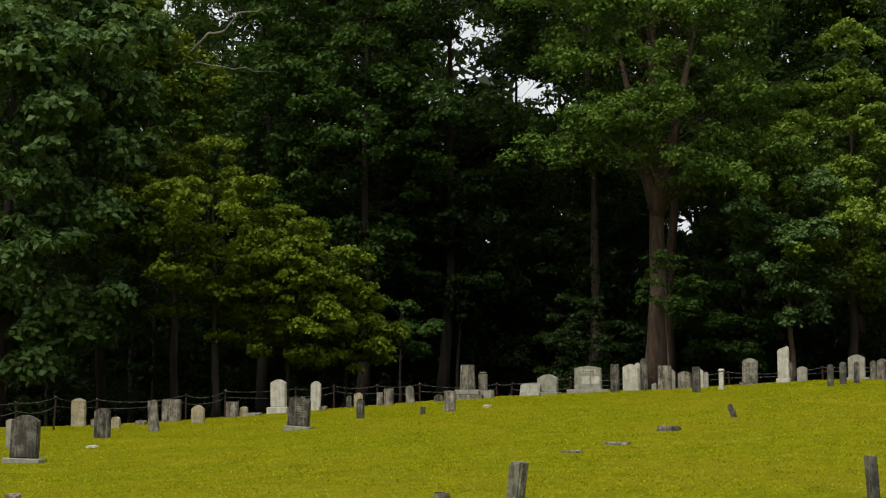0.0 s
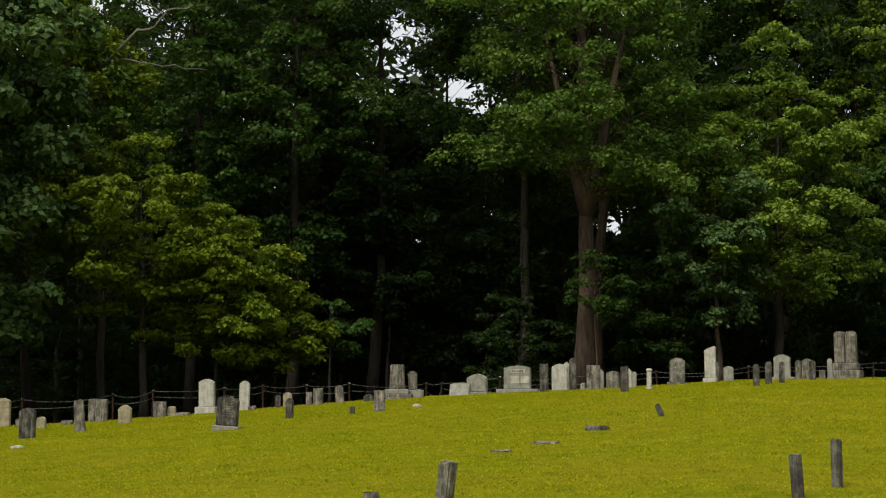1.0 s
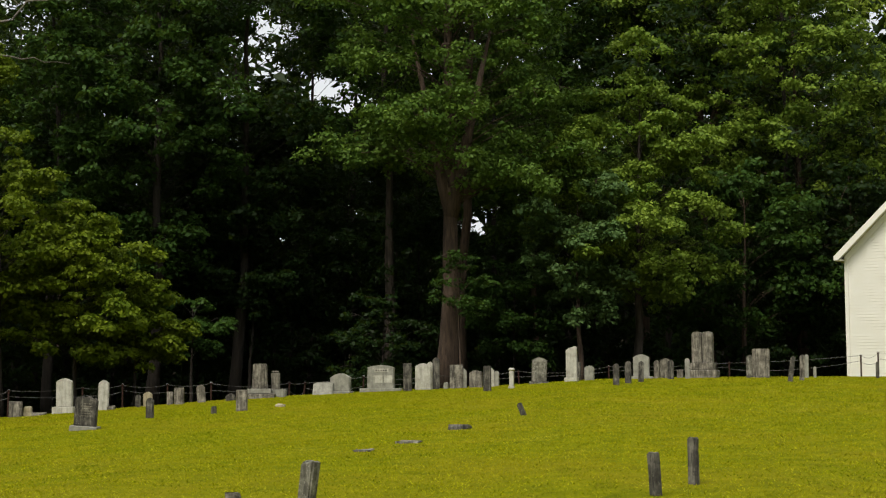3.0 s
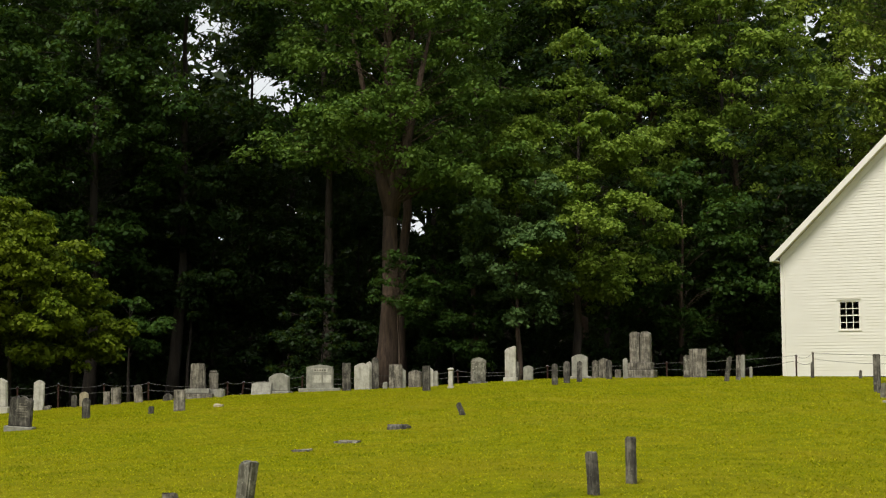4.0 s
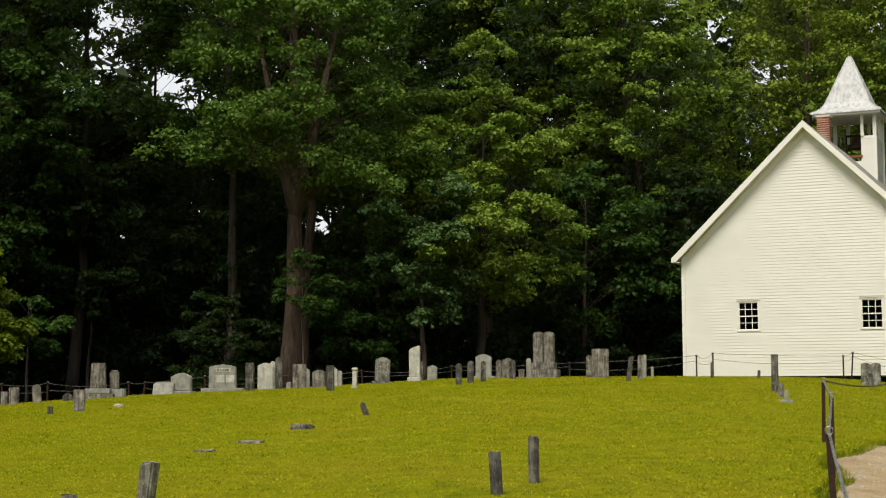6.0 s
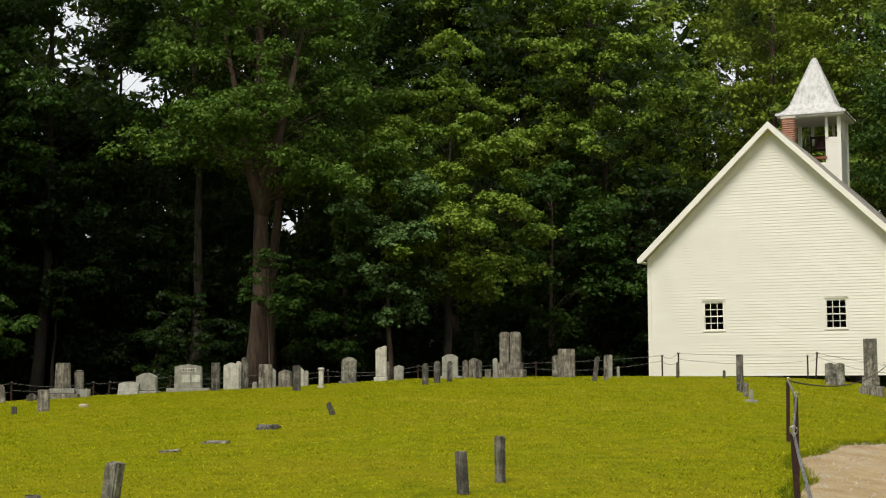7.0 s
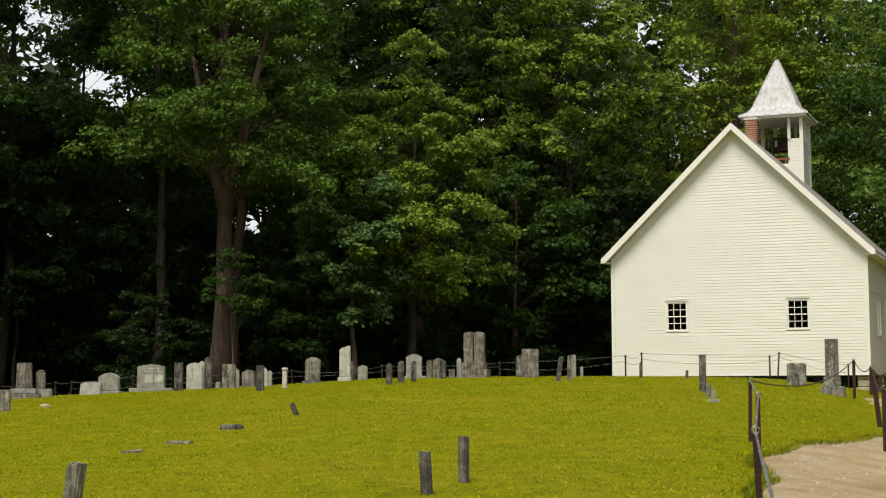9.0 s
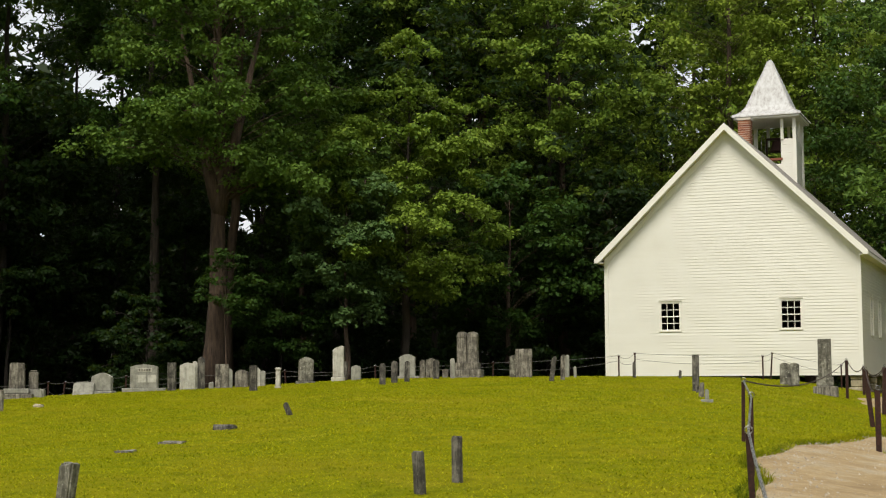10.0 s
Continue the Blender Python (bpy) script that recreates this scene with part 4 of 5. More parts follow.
def twin_stone():
    x, y = 10.99, 47.65
    root = tagged(new("twin_headstone"), "pale mottled twin headstone with two scalloped tops", "gravestone", "gravestones")
    root.matrix_world = pose(x, y, gz(x, y), 0, 0, -16)
    arcs = lambda c: [(c - 0.14 + 0.28 * i / 6, 0.66 + 0.05 * math.sin(math.pi * i / 6)) for i in range(7)]
    part("tablet", prism_bm([(0.3, -0.12), (-0.3, -0.12), (-0.3, 0.67)] + arcs(-0.15) + [(0, 0.65)] + arcs(0.15) + [(0.3, 0.67)], -0.08, 0.08, 0.012), MOTTLED, root)
    part("footstone", prism_bm([(0.06, -0.1), (-0.06, -0.1), (-0.06, 0.34), (0, 0.38), (0.06, 0.34)], -0.24, -0.14, 0.01), DARK, root)


big_granite()
stepped_obelisk()
double_monument()
tall_pillar()
twin_stone()


# ---- fences ----
def fence_post(x, y, h, w, tilt, mat, group, label, flat=True):
    root = tagged(new("fence_post"), label, "fence post", group)
    root.matrix_world = pose(x, y, gz(x, y), 0, tilt, math.degrees(math.atan2(-x, y)) + 10)
    bm = bmesh.new()
    if flat:
        box_bm(-w / 2, w / 2, -w * 0.08, w * 0.08, -0.2, h, bm=bm)
        box_bm(-w / 2, -w * 0.36, w * 0.08, w * 0.7, -0.2, h, bm=bm)
    else:
        v, f = tube([(0, 0, -0.2), (0, 0, h)], [w / 2, w / 2], 8)
        vs = [bm.verts.new(p) for p in v]
        for q in f:
            bm.faces.new([vs[i] for i in q])
        box_bm(-w * 0.75, w * 0.75, -w * 0.75, w * 0.75, h, h + 0.035, 0.01, bm)
    part("stake", bm, mat, root)
    r = 0.035
    ring = tube([(r * math.cos(a), -0.012, h + 0.03 + r * math.sin(a)) for a in [2 * math.pi * k / 12 for k in range(13)]], [0.007] * 13, 5)
    under(new("ring", mesh_of("ring", *ring, STEEL, True)), root)
    return root.matrix_world @ Vector((0, 0, h + 0.02))


def sagging(a, b, sag, k):
    return [a.lerp(b, i / k) - Vector((0, 0, sag * 4 * (i / k) * (1 - i / k))) for i in range(k + 1)]


def chain(a, b, sag, label, mat, k=1.0):
    """A chain of real links hung between two post heads."""
    length = (b - a).length * 1.02
    n_links = int(length / (0.086 * k))
    pts = sagging(a, b, sag, n_links)
    rim = [2 * math.pi * k / 8 for k in range(9)]
    tubes = []
    for i in range(n_links):
        p, d = (pts[i] + pts[i + 1]) / 2, (pts[i + 1] - pts[i]).normalized()
        s = d.cross(Vector((0, 0, 1))).normalized()
        u = s if i % 2 else s.cross(d)
        tubes.append(tube([p + d * 0.053 * k * math.cos(w) + u * 0.02 * k * math.sin(w) for w in rim], [0.0055 * k] * 9, 5))
    vs, fs = join_tubes(tubes)
    tagged(new("chain", mesh_of("chain", vs, fs, mat, True)), label, "chain", kind="stuff")


IRON = "rust-brown angle-iron fence post in the grass"
near_heads = [fence_post(x, y, h, w, tl, RUST, "posts beside the walkway", IRON) for x, y, h, w, tl in (
    (1.64, 7.6, 0.8, 0.06, 0), (2.735, 13.34, 0.83, 0.05, -2.4), (3.59, 17.54, 0.95, 0.045, 0), (4.53, 22.76, 0.9, 0.05, 1))]
for a, b, s in zip(near_heads[:-1], near_heads[1:], (0.03, 0.015, 0.01)):
    chain(a, b, s, "galvanised chain hung between rusty posts", STEEL, 0.55)
far_heads = [fence_post(x, y, h, w, tl, RUST, "posts beside the walkway", IRON) for x, y, h, w, tl in (
    (11.63, 43.26, 1.1, 0.08, 0), (13.63, 48.68, 0.92, 0.08, 0), (8.82, 30.92, 1.18, 0.09, -6), (6.87, 23.78, 1.0, 0.08, 0), (10.64, 36.32, 1.15, 0.09, 2), (9.4, 27.0, 1.0, 0.08, 0))]
chain(near_heads[-1], far_heads[0], 0.34, "dull rusty chain hung low over the grass", CHAIN_RUST, 0.6)
for i, j, s in ((0, 1, 0.25), (3, 2, 0.2), (2, 4, 0.2), (4, 1, 0.25), (3, 5, 0.15)):
    chain(far_heads[i], far_heads[j], s, "dull rusty chain hung between iron posts", CHAIN_RUST, 0.65)

# wire fence at the back of the yard
back_heads = []
for az, d, h, tl in ((-38.5, 47.6, 0.7, 0), (-36.2, 47.6, 0.7, 3), (-34.2, 47.6, 0.7, 0), (-32.65, 47.6, 0.72, 0), (-31.3, 44.5, 0.9, 3), (-29.75, 47.8, 0.76, 0), (-26.5, 48, 0.76, 0), (-25.05, 48, 0.79, 1), (-22.4, 48.6, 0.7, 0), (-20.95, 49, 0.7, 0), (-19.28, 49.4, 0.6, -2), (-17.68, 49.8, 0.55, 0), (-14.75, 50.3, 0.4, 0), (-14.2, 50.5, 0.38, 6), (-11.95, 50.8, 0.47, 2), (-9.2, 51, 0.42, 0), (-6.0, 51.2, 0.42, -4), (-2.6, 51.4, 0.4, 0), (1.9, 51.6, 0.45, 0), (6.67, 50.6, 0.66, 0), (7.28, 51.2, 0.76, 0), (12.02, 52.4, 0.78, 0), (12.3, 53.2, 0.9, 4), (14.85, 54.3, 0.8, 0)):
    x, y = d * math.sin(radians(az)), d * math.cos(radians(az))
    back_heads.append(fence_post(x, y, h, 0.055, tl, RUST, "posts of the back fence", "thin rusty iron post of the back fence", False))
SLACK = random.Random(4)
for i in range(len(back_heads) - 1):
    for low in (0, 1):
        drops = [low * SLACK.uniform(0.12, 0.3) for _ in range(2)]
        a, b = back_heads[i] - Vector((0, 0, drops[0])), back_heads[i + 1] - Vector((0, 0, drops[1]))
        vs, fs = tube(sagging(a, b, SLACK.uniform(0.03, 0.15), 8), [0.0065] * 9, 5)
        tagged(new("fence_wire", mesh_of("fence_wire", vs, fs, CABLE, True)), "sagging dull grey cable of the back fence", "cable", "cables of the back fence")


# ---- woods ----
def leaf_cloud(rng, centres, radii, counts, size, flat=0.5, corners=4, droop=0.12):
    """Folded leaves over domed, flattened clumps: thick on top, thin beneath."""
    c = np.repeat(centres, counts, axis=0)
    r = np.repeat(radii, counts)
    n = c.shape[0]
    v = rng.normal(0, 1, (n, 3))
    v /= np.linalg.norm(v, axis=1, keepdims=True)
    v[:, 2] = np.where(rng.random(n) < 0.72, np.abs(v[:, 2]), v[:, 2])
    k = rng.random(n) ** 0.34
    off = v * (r * k * rng.uniform(0.8, 1.25, n))[:, None]
    off[:, 2] *= flat
    p = c + off
    p[:, 2] -= droop * (off[:, 0] ** 2 + off[:, 1] ** 2) / np.maximum(r, 0.2)
    nrm = np.column_stack([v[:, 0] * 0.62, v[:, 1] * 0.62, v[:, 2] * 0.35 + 0.48]) + rng.normal(0, 0.45, (n, 3))
    nrm /= np.linalg.norm(nrm, axis=1, keepdims=True)
    t = np.cross(nrm, rng.normal(0, 1, (n, 3)))
    t /= np.linalg.norm(t, axis=1, keepdims=True)
    s = np.cross(nrm, t)
    z = size * rng.uniform(0.6, 1.35, n)[:, None]
    q = np.empty((n, corners, 3))
    q[:, 0] = p - t * z * 0.5
    q[:, 1] = p + s * z * 0.33 + nrm * z * 0.06
    q[:, 2] = p + t * z * 0.5 - nrm * z * 0.1
    if corners == 4:
        q[:, 3] = p - s * z * 0.33 + nrm * z * 0.06
    return q


GAPS = ((-12.2, 10.9, 0.42, 0.36), (-11.7, 10.7, 0.2, 0.24), (-13.2, 11.3, 0.45, 0.34), (-14.1, 11.3, 0.36, 0.5), (-12.8, 10.8, 0.35, 0.3), (-16.3, 12.4, 0.36, 0.6), (-16.0, 13.7, 0.34, 0.5), (-15.3, 11.6, 0.24, 0.34), (-16.6, 11.2, 0.2, 0.34), (-7.6, 6.1, 0.4, 0.32), (-6.9, 6.3, 0.2, 0.22), (7.6, 13.2, 0.36, 0.42), (8.2, 12.5, 0.26, 0.4), (16.3, 14.5, 0.9, 0.55), (-24.9, 12.4, 0.34, 0.42), (-24.0, 12.6, 0.2, 0.25), (-27.0, 13.8, 0.28, 0.4), (-4.1, 6.9, 0.2, 0.2), (-29.0, 1.0, 0.12, 0.3), (-21.8, 10.2, 0.14, 0.14), (-9.0, 11.8, 0.12, 0.35))


def in_gap(x, y, z, wide):
    """Openings in the canopy where the sky shows: bearing, height and half-sizes in degrees."""
    az, el = math.degrees(math.atan2(x, y)), math.degrees(math.atan2(z - EYE, math.hypot(x, y)))
    return any(((az - g[0]) / (g[2] + wide)) ** 2 + ((el - g[1]) / (g[3] + wide)) ** 2 < 1 for g in GAPS)


def polar(az, d):
    return d * math.sin(radians(az)), d * math.cos(radians(az))


def tree(az, d, height, r0, profile, leaves, size, leaf, label, seed, fork=0.0, bark=None, lean=(0, 0), boughs=(), lobe=1.15, flat=0.65, droop=0.12, fill=1.0, corners=4, twigs=2):
    """Tapered bending trunk, limbs and twigs, and a crown of domed leaf clumps carried by them.
    profile: rows of height over the foot and crown radius. boughs: extra limbs (height, azimuth, length, rise)."""
    rng = np.random.default_rng(seed)
    x, y = polar(az, d)
    root = tagged(new("tree"), label, "tree", "trees of the wood")
    zb = gz(x, y) - 0.15
    root.location = (x, y, zb)
    k = 12
    sway = rng.normal(0, 0.009 * height, (k, 2)).cumsum(0) * 0.45
    sway[0] = 0
    spine = [Vector((lean[0] * i / (k - 1) + sway[i, 0], lean[1] * i / (k - 1) + sway[i, 1], height * 0.88 * i / (k - 1))) for i in range(k)]
    rad = [r0 * (1.0 - 0.9 * (i / (k - 1)) ** 0.9) * rng.uniform(0.92, 1.1) for i in range(k)]
    rad[0] *= 1.35
    tubes = [tube(spine, rad, 12)]

    def at(z):
        f = min(max(z / (height * 0.88) * (k - 1), 0), k - 1.001)
        return spine[int(f)].lerp(spine[int(f) + 1], f % 1)

    if fork:
        p0 = at(fork)
        for sx, lo in ((1, 0.75), (-1, 0.6)):
            side = [p0 - Vector((0, 0, 0.5)), p0 + Vector((0.35 * sx, -0.1, 0.9)), p0 + Vector((0.75 * sx, 0.05, 3.0)), p0 + Vector((1.6 * sx, 0.2, 7.0))]
            tubes.append(tube(side, [r0 * lo, r0 * lo * 0.8, r0 * lo * 0.6, r0 * 0.12], 9))
    zs, rs = [p[0] for p in profile], [p[1] for p in profile]
    wall = [(zs[i + 1] - zs[i]) * (rs[i + 1] + rs[i]) * math.pi for i in range(len(zs) - 1)]
    n_lobe = max(6, int(fill * 1.5 * sum(wall) / (math.pi * lobe ** 2)))
    cum = np.cumsum([0] + wall) / sum(wall)
    lobes = []
    for i in range(n_lobe):
        z = float(np.interp((i + rng.random()) / n_lobe, cum, zs))
        w = i * 2.39996 + rng.normal(0, 0.35)
        r = float(np.interp(z, zs, rs)) * (rng.uniform(0.62, 1.04) if rng.random() < 0.8 else rng.uniform(0.15, 0.6))
        c = at(z)
        lobes.append((Vector((c.x + r * math.cos(w), c.y + r * math.sin(w), z + rng.normal(0, 0.25))), lobe * rng.uniform(0.6, 1.25), w))
    for z, w, ln, rise in boughs:
        p0 = at(z)
        for f in (0.5, 0.75, 1.0):
            lobes.append((p0 + Vector((math.cos(w), math.sin(w), rise)) * ln * f, lobe * rng.uniform(0.8, 1.1), w))
    centres, radii = [], []
    for c, lr, w in lobes:
        reach = math.hypot(c.x, c.y)
        p0 = at(min(max(c.z - 0.4 * reach - 0.4, zs[0] * 0.8), height * 0.8))
        ln = (c - p0).length
        m0 = p0.lerp(c, 0.5) + Vector((rng.normal(0, 0.07 * ln), rng.normal(0, 0.07 * ln), 0.1 * ln))
        rr = max(0.016, r0 * 0.11 * (1 - c.z / (height * 1.15)))
        if any(in_gap(x + q.x, y + q.y, zb + q.z, 0.2) for q in (c, m0)):
            continue
        tubes.append(tube([p0, p0.lerp(m0, 0.5) + Vector((0, 0, 0.03 * ln)), m0, c], [rr, rr * 0.8, rr * 0.55, 0.01], 5))
        for j in range(7):
            a, e = rng.uniform(0, 6.283), lr * math.sqrt(rng.random())
            q = c + Vector((e * math.cos(a) * 0.95 + 0.25 * lr * math.cos(w), e * math.sin(a) * 0.95 + 0.25 * lr * math.sin(w), rng.normal(0, 0.2) * lr - 0.3 * e))
            if in_gap(x + q.x, y + q.y, zb + q.z, 0.1) and rng.random() < 0.7:
                continue
            centres.append(q)
            radii.append(lr * rng.uniform(0.28, 0.55))
            if j < twigs:
                tubes.append(tube([c, c.lerp(q, 0.6) + Vector((0, 0, 0.06)), q], [0.018, 0.011, 0.005], 4))
    vs, fs = join_tubes(tubes)
    under(new("trunk", mesh_of("trunk", vs, fs, bark or BARK, True)), root)
    centres, radii = np.array([tuple(c) for c in centres]), np.array(radii)
    counts = np.maximum((0.82 * leaves * radii ** 2 / (radii ** 2).sum()).astype(int), 3)
    fast_mesh("crown", leaf_cloud(rng, centres, radii, counts, 1.08 * size, flat, corners, droop), leaf, parent=root)
    return root


# the wood's edge, from the fence corner to the chapel
HICKORY = ((2.8, 1.6), (4.2, 3.0), (6.5, 3.9), (11, 4.0), (15, 3.4), (18.5, 0.6))
tree(-33.3, 52, 18.5, 0.24, HICKORY, 62000, 0.27, LEAF_GREYISH, "grey-green long-leaved tree hanging over the fence corner", 6, bark=BARK_SHADE, lobe=1.3, flat=0.6, droop=0.3)
tree(-29.6, 57, 18, 0.2, ((7, 1.5), (9.5, 3.0), (13, 3.4), (16.5, 2.4), (18, 0.6)), 34000, 0.19, LEAF_OAK, "leafy tree behind the fence corner", 17, bark=BARK_SHADE)
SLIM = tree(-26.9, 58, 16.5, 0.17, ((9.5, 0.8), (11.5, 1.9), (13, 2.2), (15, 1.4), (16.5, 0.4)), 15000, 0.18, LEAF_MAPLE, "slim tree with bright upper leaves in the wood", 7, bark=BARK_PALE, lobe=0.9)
tree(-25.4, 52, 9.2, 0.15, ((4.4, 1.0), (5.4, 2.5), (7.4, 2.9), (8.6, 1.9), (9.2, 0.5)), 36000, 0.155, LEAF_MAPLE, "spreading yellow-green maple at the back fence", 4, bark=BARK_SHADE, boughs=[(6.2, 0.0, 3.4, 0.05), (6.0, 5.8, 3.0, -0.1), (6.8, 3.3, 3.2, 0.15)], lobe=1.0, flat=0.5)
tree(-22.7, 52.4, 6.5, 0.1, ((2.4, 0.8), (3.2, 2.3), (4.9, 2.5), (6.0, 1.5), (6.5, 0.4)), 26000, 0.155, LEAF_MAPLE, "yellow-green young maple at the back fence", 24, bark=BARK_SHADE, lobe=0.95, flat=0.5)
tree(-20.5, 53, 4.2, 0.08, ((1.7, 0.8), (2.3, 1.9), (3.3, 1.8), (4.2, 0.5)), 16000, 0.155, LEAF_MAPLE, "low yellow-green maple branches over the back fence", 5, bark=BARK_SHADE, lobe=0.85, flat=0.5)
tree(-19.9, 63, 24, 0.28, ((6.2, 1.2), (9.6, 2.6), (11.5, 3.7), (15, 4.2), (20, 3.8), (24, 1.2)), 52000, 0.2, LEAF_MID, "tall dark green maple in the wood", 16, bark=BARK_SHADE)
tree(-23.6, 66, 24, 0.26, ((8.5, 1.8), (11, 3.8), (15, 4.0), (21, 3.0), (24, 1.0)), 32000, 0.22, LEAF_MID, "dark green maple behind the yellow-green one", 26, bark=BARK_SHADE)
tree(-16.9, 65, 25, 0.28, ((8, 1.5), (10, 3.0), (12.5, 3.4), (17, 3.4), (25, 1.2)), 26000, 0.22, LEAF_SHADE, "shaded oak inside the wood", 13, bark=BARK_SHADE)
tree(-16.2, 64.5, 7.4, 0.1, ((3.4, 0.8), (4.6, 2.2), (6.2, 2.2), (7.4, 0.6)), 11000, 0.19, LEAF_SHADE, "shaded sapling under the oaks", 14, bark=BARK_SHADE, fill=0.7)
tree(-18.4, 59, 4.6, 0.08, ((2.4, 0.8), (3.2, 1.7), (4.6, 0.6)), 6000, 0.17, LEAF_MID, "shaded sapling at the wood's edge", 15, bark=BARK_SHADE, fill=0.7, lobe=0.8, flat=0.5)
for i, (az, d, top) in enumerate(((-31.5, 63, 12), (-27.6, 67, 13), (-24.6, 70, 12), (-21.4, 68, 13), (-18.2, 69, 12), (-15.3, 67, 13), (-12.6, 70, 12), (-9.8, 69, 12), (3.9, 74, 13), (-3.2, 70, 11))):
    tree(az, d, top, 0.1, ((1.6, 1.6), (4.5, 3.2), (9.5, 3.2), (top, 0.8)), 13000, 0.3, LEAF_SHADE, "low-branched tree in the shade of the wood", 60 + i, bark=BARK_SHADE, lobe=1.2, twigs=0, corners=3)
BIG_OAK = "tall oak with a thick forked trunk at the wood's edge"
tree(-8.72, 59, 26, 0.43, ((9.3, 1.8), (10.3, 4.3), (12, 4.6), (14, 4.9), (17, 5.5), (21, 5.0), (26, 1.2)), 96000, 0.165, LEAF_OAK, BIG_OAK, 1, fork=7.6, boughs=[(9.6, 3.3, 4.4, 0.12), (9.8, 2.9, 3.6, 0.1), (9.0, 0.1, 5.0, -0.05), (9.6, 6.0, 4.6, 0.0), (10.2, 4.5, 3.8, 0.1), (11.5, 4.9, 3.4, 0.1), (8.6, 5.6, 3.6, -0.05)], lobe=1.2)
tree(-8.2, 62.5, 24, 0.3, ((12, 1.8), (14, 3.6), (19, 3.6), (24, 1.0)), 14000, 0.2, LEAF_OAK, "oak stem standing close behind the big oak", 25)
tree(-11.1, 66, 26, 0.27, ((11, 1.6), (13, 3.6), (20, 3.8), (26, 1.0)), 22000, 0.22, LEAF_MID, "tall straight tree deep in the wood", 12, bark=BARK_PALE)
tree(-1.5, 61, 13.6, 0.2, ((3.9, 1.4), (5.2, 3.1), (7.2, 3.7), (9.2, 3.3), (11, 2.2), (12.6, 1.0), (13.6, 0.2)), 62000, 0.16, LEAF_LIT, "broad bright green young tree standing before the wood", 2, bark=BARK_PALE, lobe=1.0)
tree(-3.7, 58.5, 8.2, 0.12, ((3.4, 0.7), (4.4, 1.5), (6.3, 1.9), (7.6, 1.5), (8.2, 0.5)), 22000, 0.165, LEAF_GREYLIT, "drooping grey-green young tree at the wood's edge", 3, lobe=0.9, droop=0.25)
tree(-6.2, 60.5, 5.6, 0.07, ((1.6, 1.1), (2.8, 1.8), (4.2, 1.5), (5.4, 0.4)), 12000, 0.16, LEAF_MID, "shaded sapling beside the big oak", 19, bark=BARK_SHADE, lobe=0.8, flat=0.5)
tree(-8.3, 57.4, 5.2, 0.06, ((3.2, 0.3), (3.8, 0.9), (4.6, 0.8), (5.2, 0.2)), 2200, 0.14, LEAF_MID, "thin sapling before the big oak's trunk", 27, lobe=0.55, flat=0.5)
tree(-11.2, 60, 4.0, 0.07, ((0.9, 1.2), (1.9, 2.0), (3.2, 1.4), (4.0, 0.4)), 9000, 0.16, LEAF_SHADE, "low shaded sapling in the undergrowth", 28, bark=BARK_SHADE, lobe=0.8, flat=0.5)
tree(-5.4, 66, 15, 0.16, ((7, 1.4), (9, 2.8), (12, 2.8), (15, 0.6)), 18000, 0.2, LEAF_OAK, "leafy tree behind the big oak", 20)
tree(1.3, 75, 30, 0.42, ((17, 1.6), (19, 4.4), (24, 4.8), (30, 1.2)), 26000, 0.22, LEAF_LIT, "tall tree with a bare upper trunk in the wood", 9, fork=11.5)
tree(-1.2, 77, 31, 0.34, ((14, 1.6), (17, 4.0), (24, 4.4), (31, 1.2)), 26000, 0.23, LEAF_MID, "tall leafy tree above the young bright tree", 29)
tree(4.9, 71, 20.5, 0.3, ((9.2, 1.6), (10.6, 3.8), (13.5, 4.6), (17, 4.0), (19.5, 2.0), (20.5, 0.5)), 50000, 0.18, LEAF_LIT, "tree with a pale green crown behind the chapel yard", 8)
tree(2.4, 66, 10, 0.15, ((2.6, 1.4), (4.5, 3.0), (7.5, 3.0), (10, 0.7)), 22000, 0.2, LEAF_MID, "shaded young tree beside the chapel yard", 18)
tree(6.4, 68, 10, 0.15, ((2.2, 1.4), (4.5, 3.0), (7.5, 3.0), (10, 0.7)), 16000, 0.22, LEAF_SHADE, "shaded young tree at the chapel's corner", 30)
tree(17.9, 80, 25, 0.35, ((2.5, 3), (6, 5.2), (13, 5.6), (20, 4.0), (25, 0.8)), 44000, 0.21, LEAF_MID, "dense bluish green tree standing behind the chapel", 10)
tree(10.6, 90, 34, 0.4, ((10, 3), (16, 6.0), (24, 6.4), (30, 4.5), (34, 1)), 48000, 0.22, LEAF_YELLOW, "tall bright-leaved tree rising behind the chapel roof", 11, lobe=1.4)
tree(13.9, 97, 38, 0.4, ((12, 3), (18, 6.0), (27, 6.2), (34, 4.0), (38, 0.8)), 42000, 0.25, LEAF_YELLOW, "tall yellow-green tree beyond the belfry", 21, lobe=1.4)
tree(9.4, 104, 38, 0.36, ((12, 3), (20, 5.4), (28, 5.4), (38, 1)), 26000, 0.28, LEAF_YELLOW, "tall leafy tree beyond the chapel roof", 22, lobe=1.4)


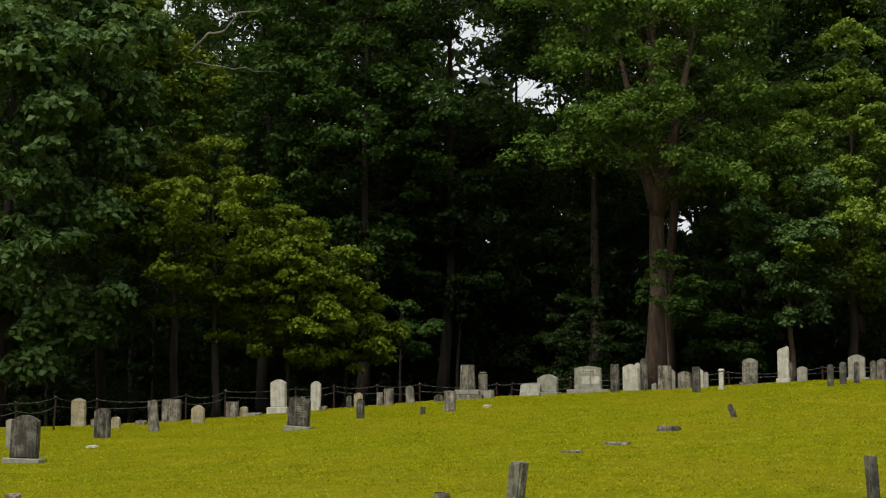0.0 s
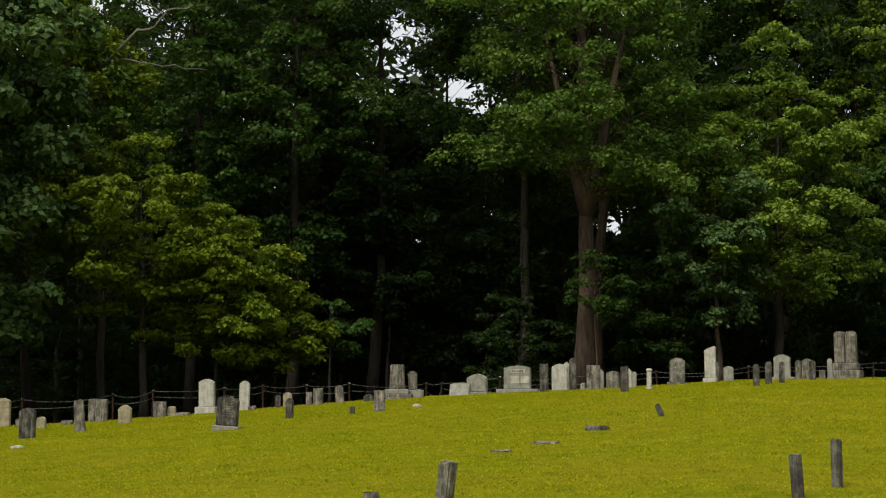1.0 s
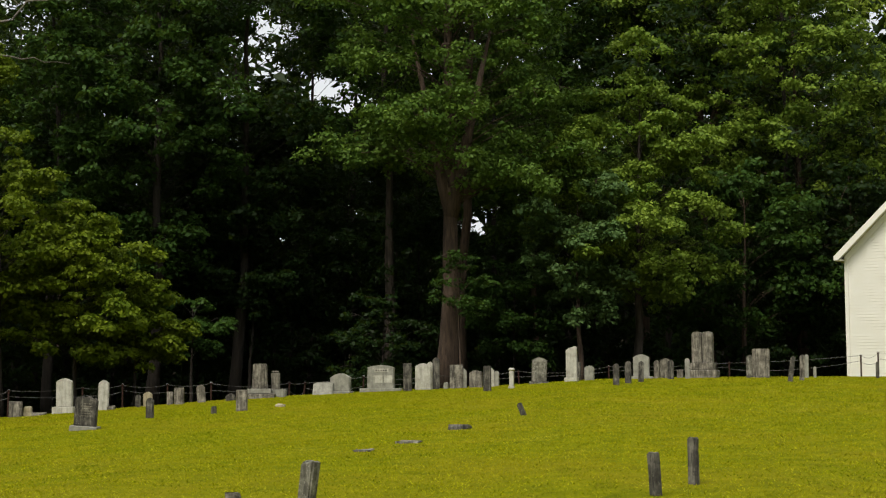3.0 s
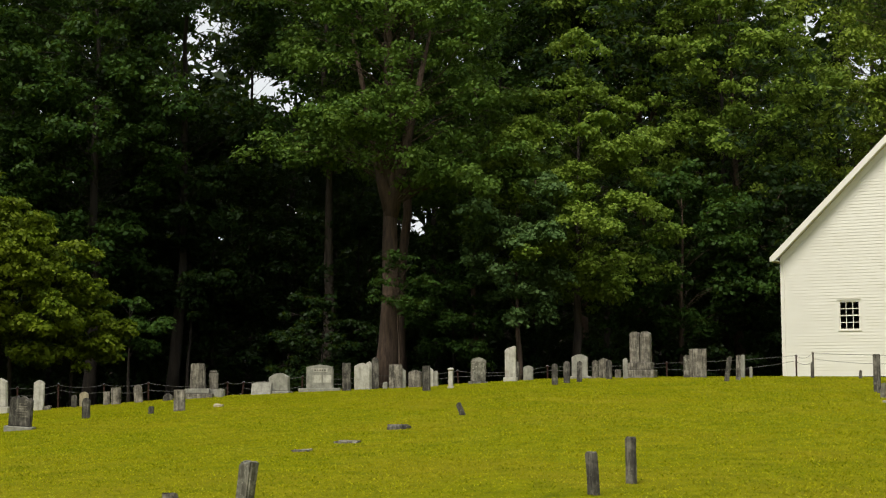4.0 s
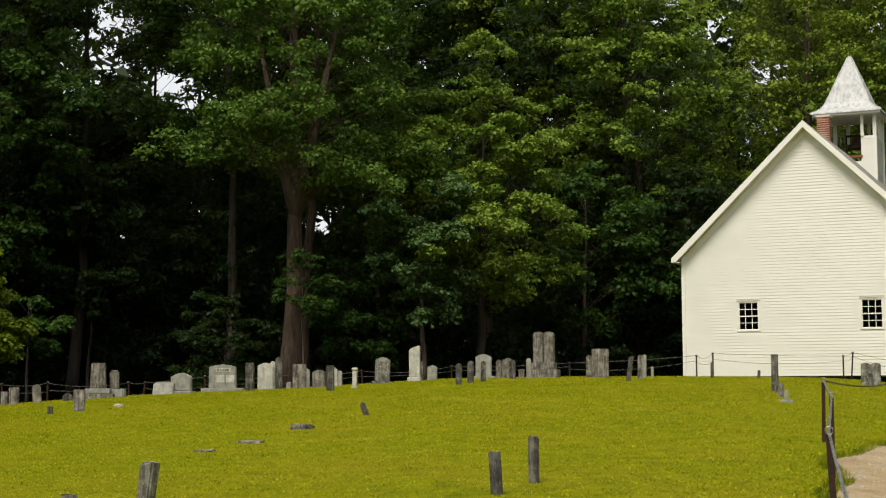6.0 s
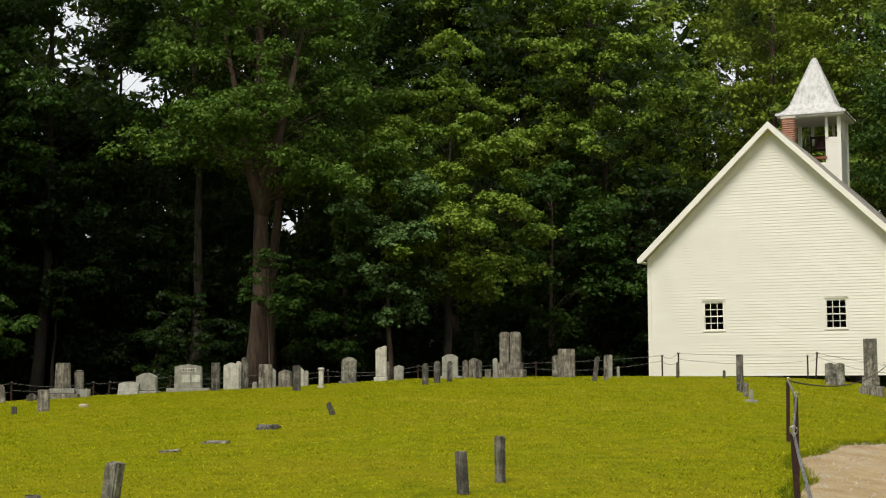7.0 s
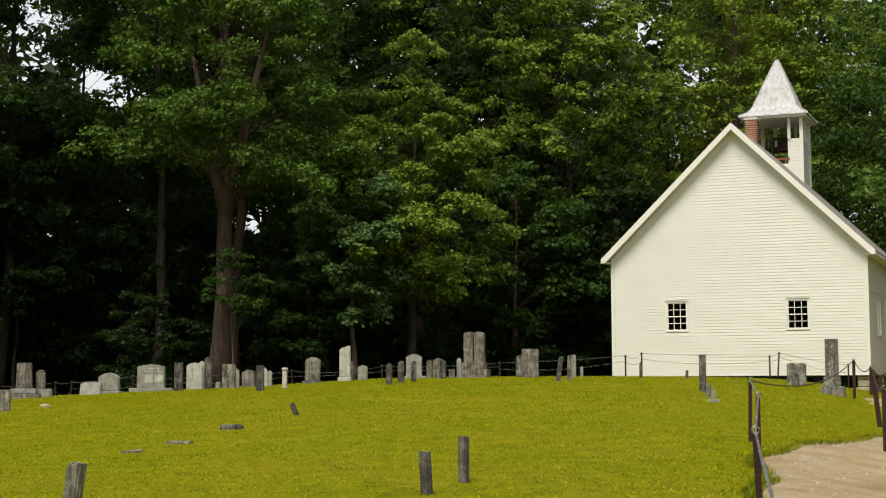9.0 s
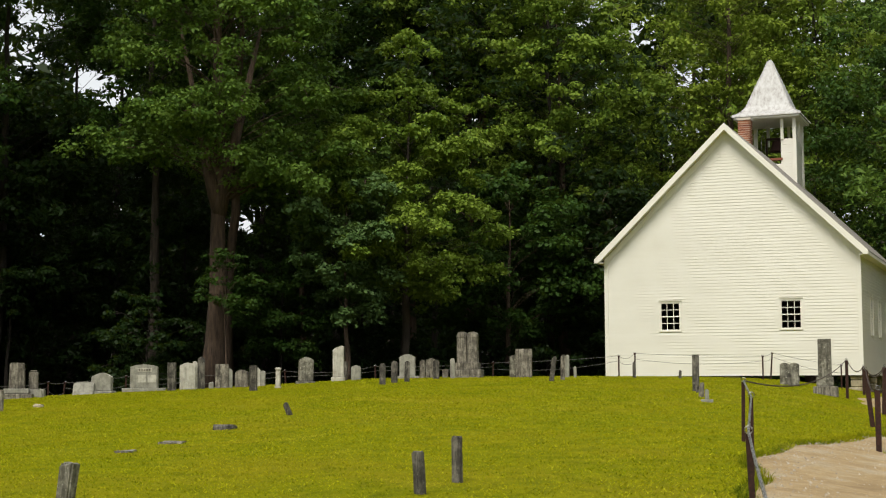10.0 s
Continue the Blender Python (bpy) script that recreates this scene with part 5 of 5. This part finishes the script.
def bare_limb():
    """Grey dead branches reaching out of the bright slim tree: bearings and heights along each."""
    rng = np.random.default_rng(2)
    runs = (((-27.2, 13.7), (-25.8, 15.1), (-25.2, 15.25), (-24.7, 16.0), (-23.9, 16.0), (-23.0, 17.1)), ((-26.6, 14.0), (-25.2, 13.8), (-24.0, 13.75), (-22.6, 13.55)), ((-24.9, 15.8), (-25.3, 16.0), (-25.7, 16.4), (-25.8, 17.0)), ((-27.0, 8.8), (-26.95, 10.4), (-27.1, 11.4), (-26.8, 12.2), (-26.1, 13.2)))
    tubes = []
    for i, run in enumerate(runs):
        pts = []
        for (a0, z0), (a1, z1) in zip(run[:-1], run[1:]):
            for f in (0, 0.34, 0.67):
                pts.append((*polar(a0 + (a1 - a0) * f + rng.normal(0, 0.04), 56.5), z0 + (z1 - z0) * f + rng.normal(0, 0.05)))
        tubes.append(tube(pts, [(0.06 if i in (0, 3) else 0.04) * (1 - 0.75 * j / (len(pts) - 1)) for j in range(len(pts))], 6))
    ob = new("bare_branch", mesh_of("bare_branch", *join_tubes(tubes), BARK_DEAD, True))
    ob.parent = SLIM
    ob.matrix_parent_inverse = Matrix.Translation(-SLIM.location)
    tagged(ob, "bare grey dead branch")


bare_limb()
WOOD = random.Random(77)
rows_of_wood = []
for d, step, jitter in ((72, 5.4, 0.9), (81, 5.0, 1.0), (92, 4.8, 1.0), (104, 6.0, 1.0)):
    az = -44.0
    while az < 28:
        rows_of_wood.append((az + WOOD.uniform(-jitter, jitter), d + WOOD.uniform(-3.5, 3.5)))
        az += step
for i, (az, d) in enumerate(rows_of_wood):
    if d < 86 and 6.5 < az < 19:
        continue
    tall = WOOD.uniform(24, 29) + max(0, d - 80) * 0.2
    low = WOOD.uniform(9.5, 11.5) if d < 86 and az < -3 else WOOD.uniform(5, 8) if d < 86 else 3.0
    wide = WOOD.uniform(4.2, 5.2)
    # leaves west of bearing 5 carry the wood's shade in their colour
    bright = az > 5
    leaf = (LEAF_LIT if i % 2 else LEAF_OAK) if bright else LEAF_SHADE
    tree(az, d, tall, WOOD.uniform(0.12, 0.22), ((low, 1.5), (low + 3, wide), (tall - 7, wide), (tall, 1.0)), (16000 if bright else 11000) if d < 86 else 8000, (0.3 if bright else 0.36) if d < 86 else (0.36 if bright else 0.6), leaf, "tall shaded tree in the dark wood", 100 + i, lobe=1.6, fill=0.8, corners=3, twigs=0, bark=BARK_SHADE)


def undergrowth(name, seed, spots, leaves, size, leaf, label):
    rng = np.random.default_rng(seed)
    c, r = [], []
    for az, d, w, h in spots:
        x, y = polar(az, d)
        for _ in range(int(10 + w * h * 2)):
            px, py = x + rng.normal(0, w * 0.5), y + rng.normal(0, 1.0)
            c.append((px, py, gz(px, py) + abs(rng.normal(0, 0.5)) * h))
            r.append(rng.uniform(0.35, 0.8))
    c, r = np.array(c), np.array(r)
    q = leaf_cloud(rng, c, r, np.full(len(r), max(3, leaves // len(r))), size, 0.6)
    fast_mesh(name, q, leaf, label, "bushes")


# both thickets use leaf greens already darkened for shade
undergrowth("undergrowth", 31, [(-6.8, 63, 2.2, 2.6), (-3.6, 63, 2.5, 2.0), (-10.8, 62, 2.2, 1.6), (-1.0, 63, 2.0, 1.8), (3.0, 66, 3, 2.2)], 22000, 0.2, LEAF_SHADE, "dark green bushes along the foot of the wood")
undergrowth("deep_thicket", 32, [(az, 98 + 6 * math.sin(az), 4.5, 4.5) for az in range(-46, 28, 3)], 26000, 0.6, LEAF_SHADE, "dark thicket closing the back of the wood")


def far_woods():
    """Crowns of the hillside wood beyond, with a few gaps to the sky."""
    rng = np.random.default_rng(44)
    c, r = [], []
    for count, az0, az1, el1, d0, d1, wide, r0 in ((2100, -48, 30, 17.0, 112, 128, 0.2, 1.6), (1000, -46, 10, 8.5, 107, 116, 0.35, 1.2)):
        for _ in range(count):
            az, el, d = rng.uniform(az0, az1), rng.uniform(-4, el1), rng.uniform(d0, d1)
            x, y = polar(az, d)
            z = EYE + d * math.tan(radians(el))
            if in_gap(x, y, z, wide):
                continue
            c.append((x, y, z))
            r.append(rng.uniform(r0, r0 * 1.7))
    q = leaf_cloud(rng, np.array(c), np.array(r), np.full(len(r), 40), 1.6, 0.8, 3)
    fast_mesh("far_woods", q, LEAF_SHADE, "dense dark crowns of the far hillside wood", "woods")


far_woods()


def clearing_woods():
    """The same wood, unseen behind and beside the visitor, added to block low sky light."""
    rng = np.random.default_rng(45)
    c, r, stems = [], [], []
    for az in np.arange(23, 308, 1.5):
        d = 62 + 10 * math.sin(max(az - 60, 0) * 0.21) + rng.uniform(-4, 4)
        x, y = polar(az, d)
        g = gz(x, y)
        top = rng.uniform(17, 24)
        stems.append(tube([(x, y, g - 0.2), (x + rng.normal(0, 0.4), y, g + top * 0.8)], [0.28, 0.08], 6))
        for _ in range(20):
            z = top * rng.random() ** 0.8
            c.append((x + rng.normal(0, 2.0), y + rng.normal(0, 2.0), g + z))
            r.append(rng.uniform(1.2, 2.3))
    wood = tagged(new("clearing_woods", mesh_of("clearing_woods", *join_tubes(stems), BARK, True)), "unseen leafy wood added round the clearing to screen low sky", "woods", kind="stuff")
    fast_mesh("crowns", leaf_cloud(rng, np.array(c), np.array(r), np.full(len(r), 46), 1.15, 0.8, 3), LEAF_OAK, parent=wood)


clearing_woods()
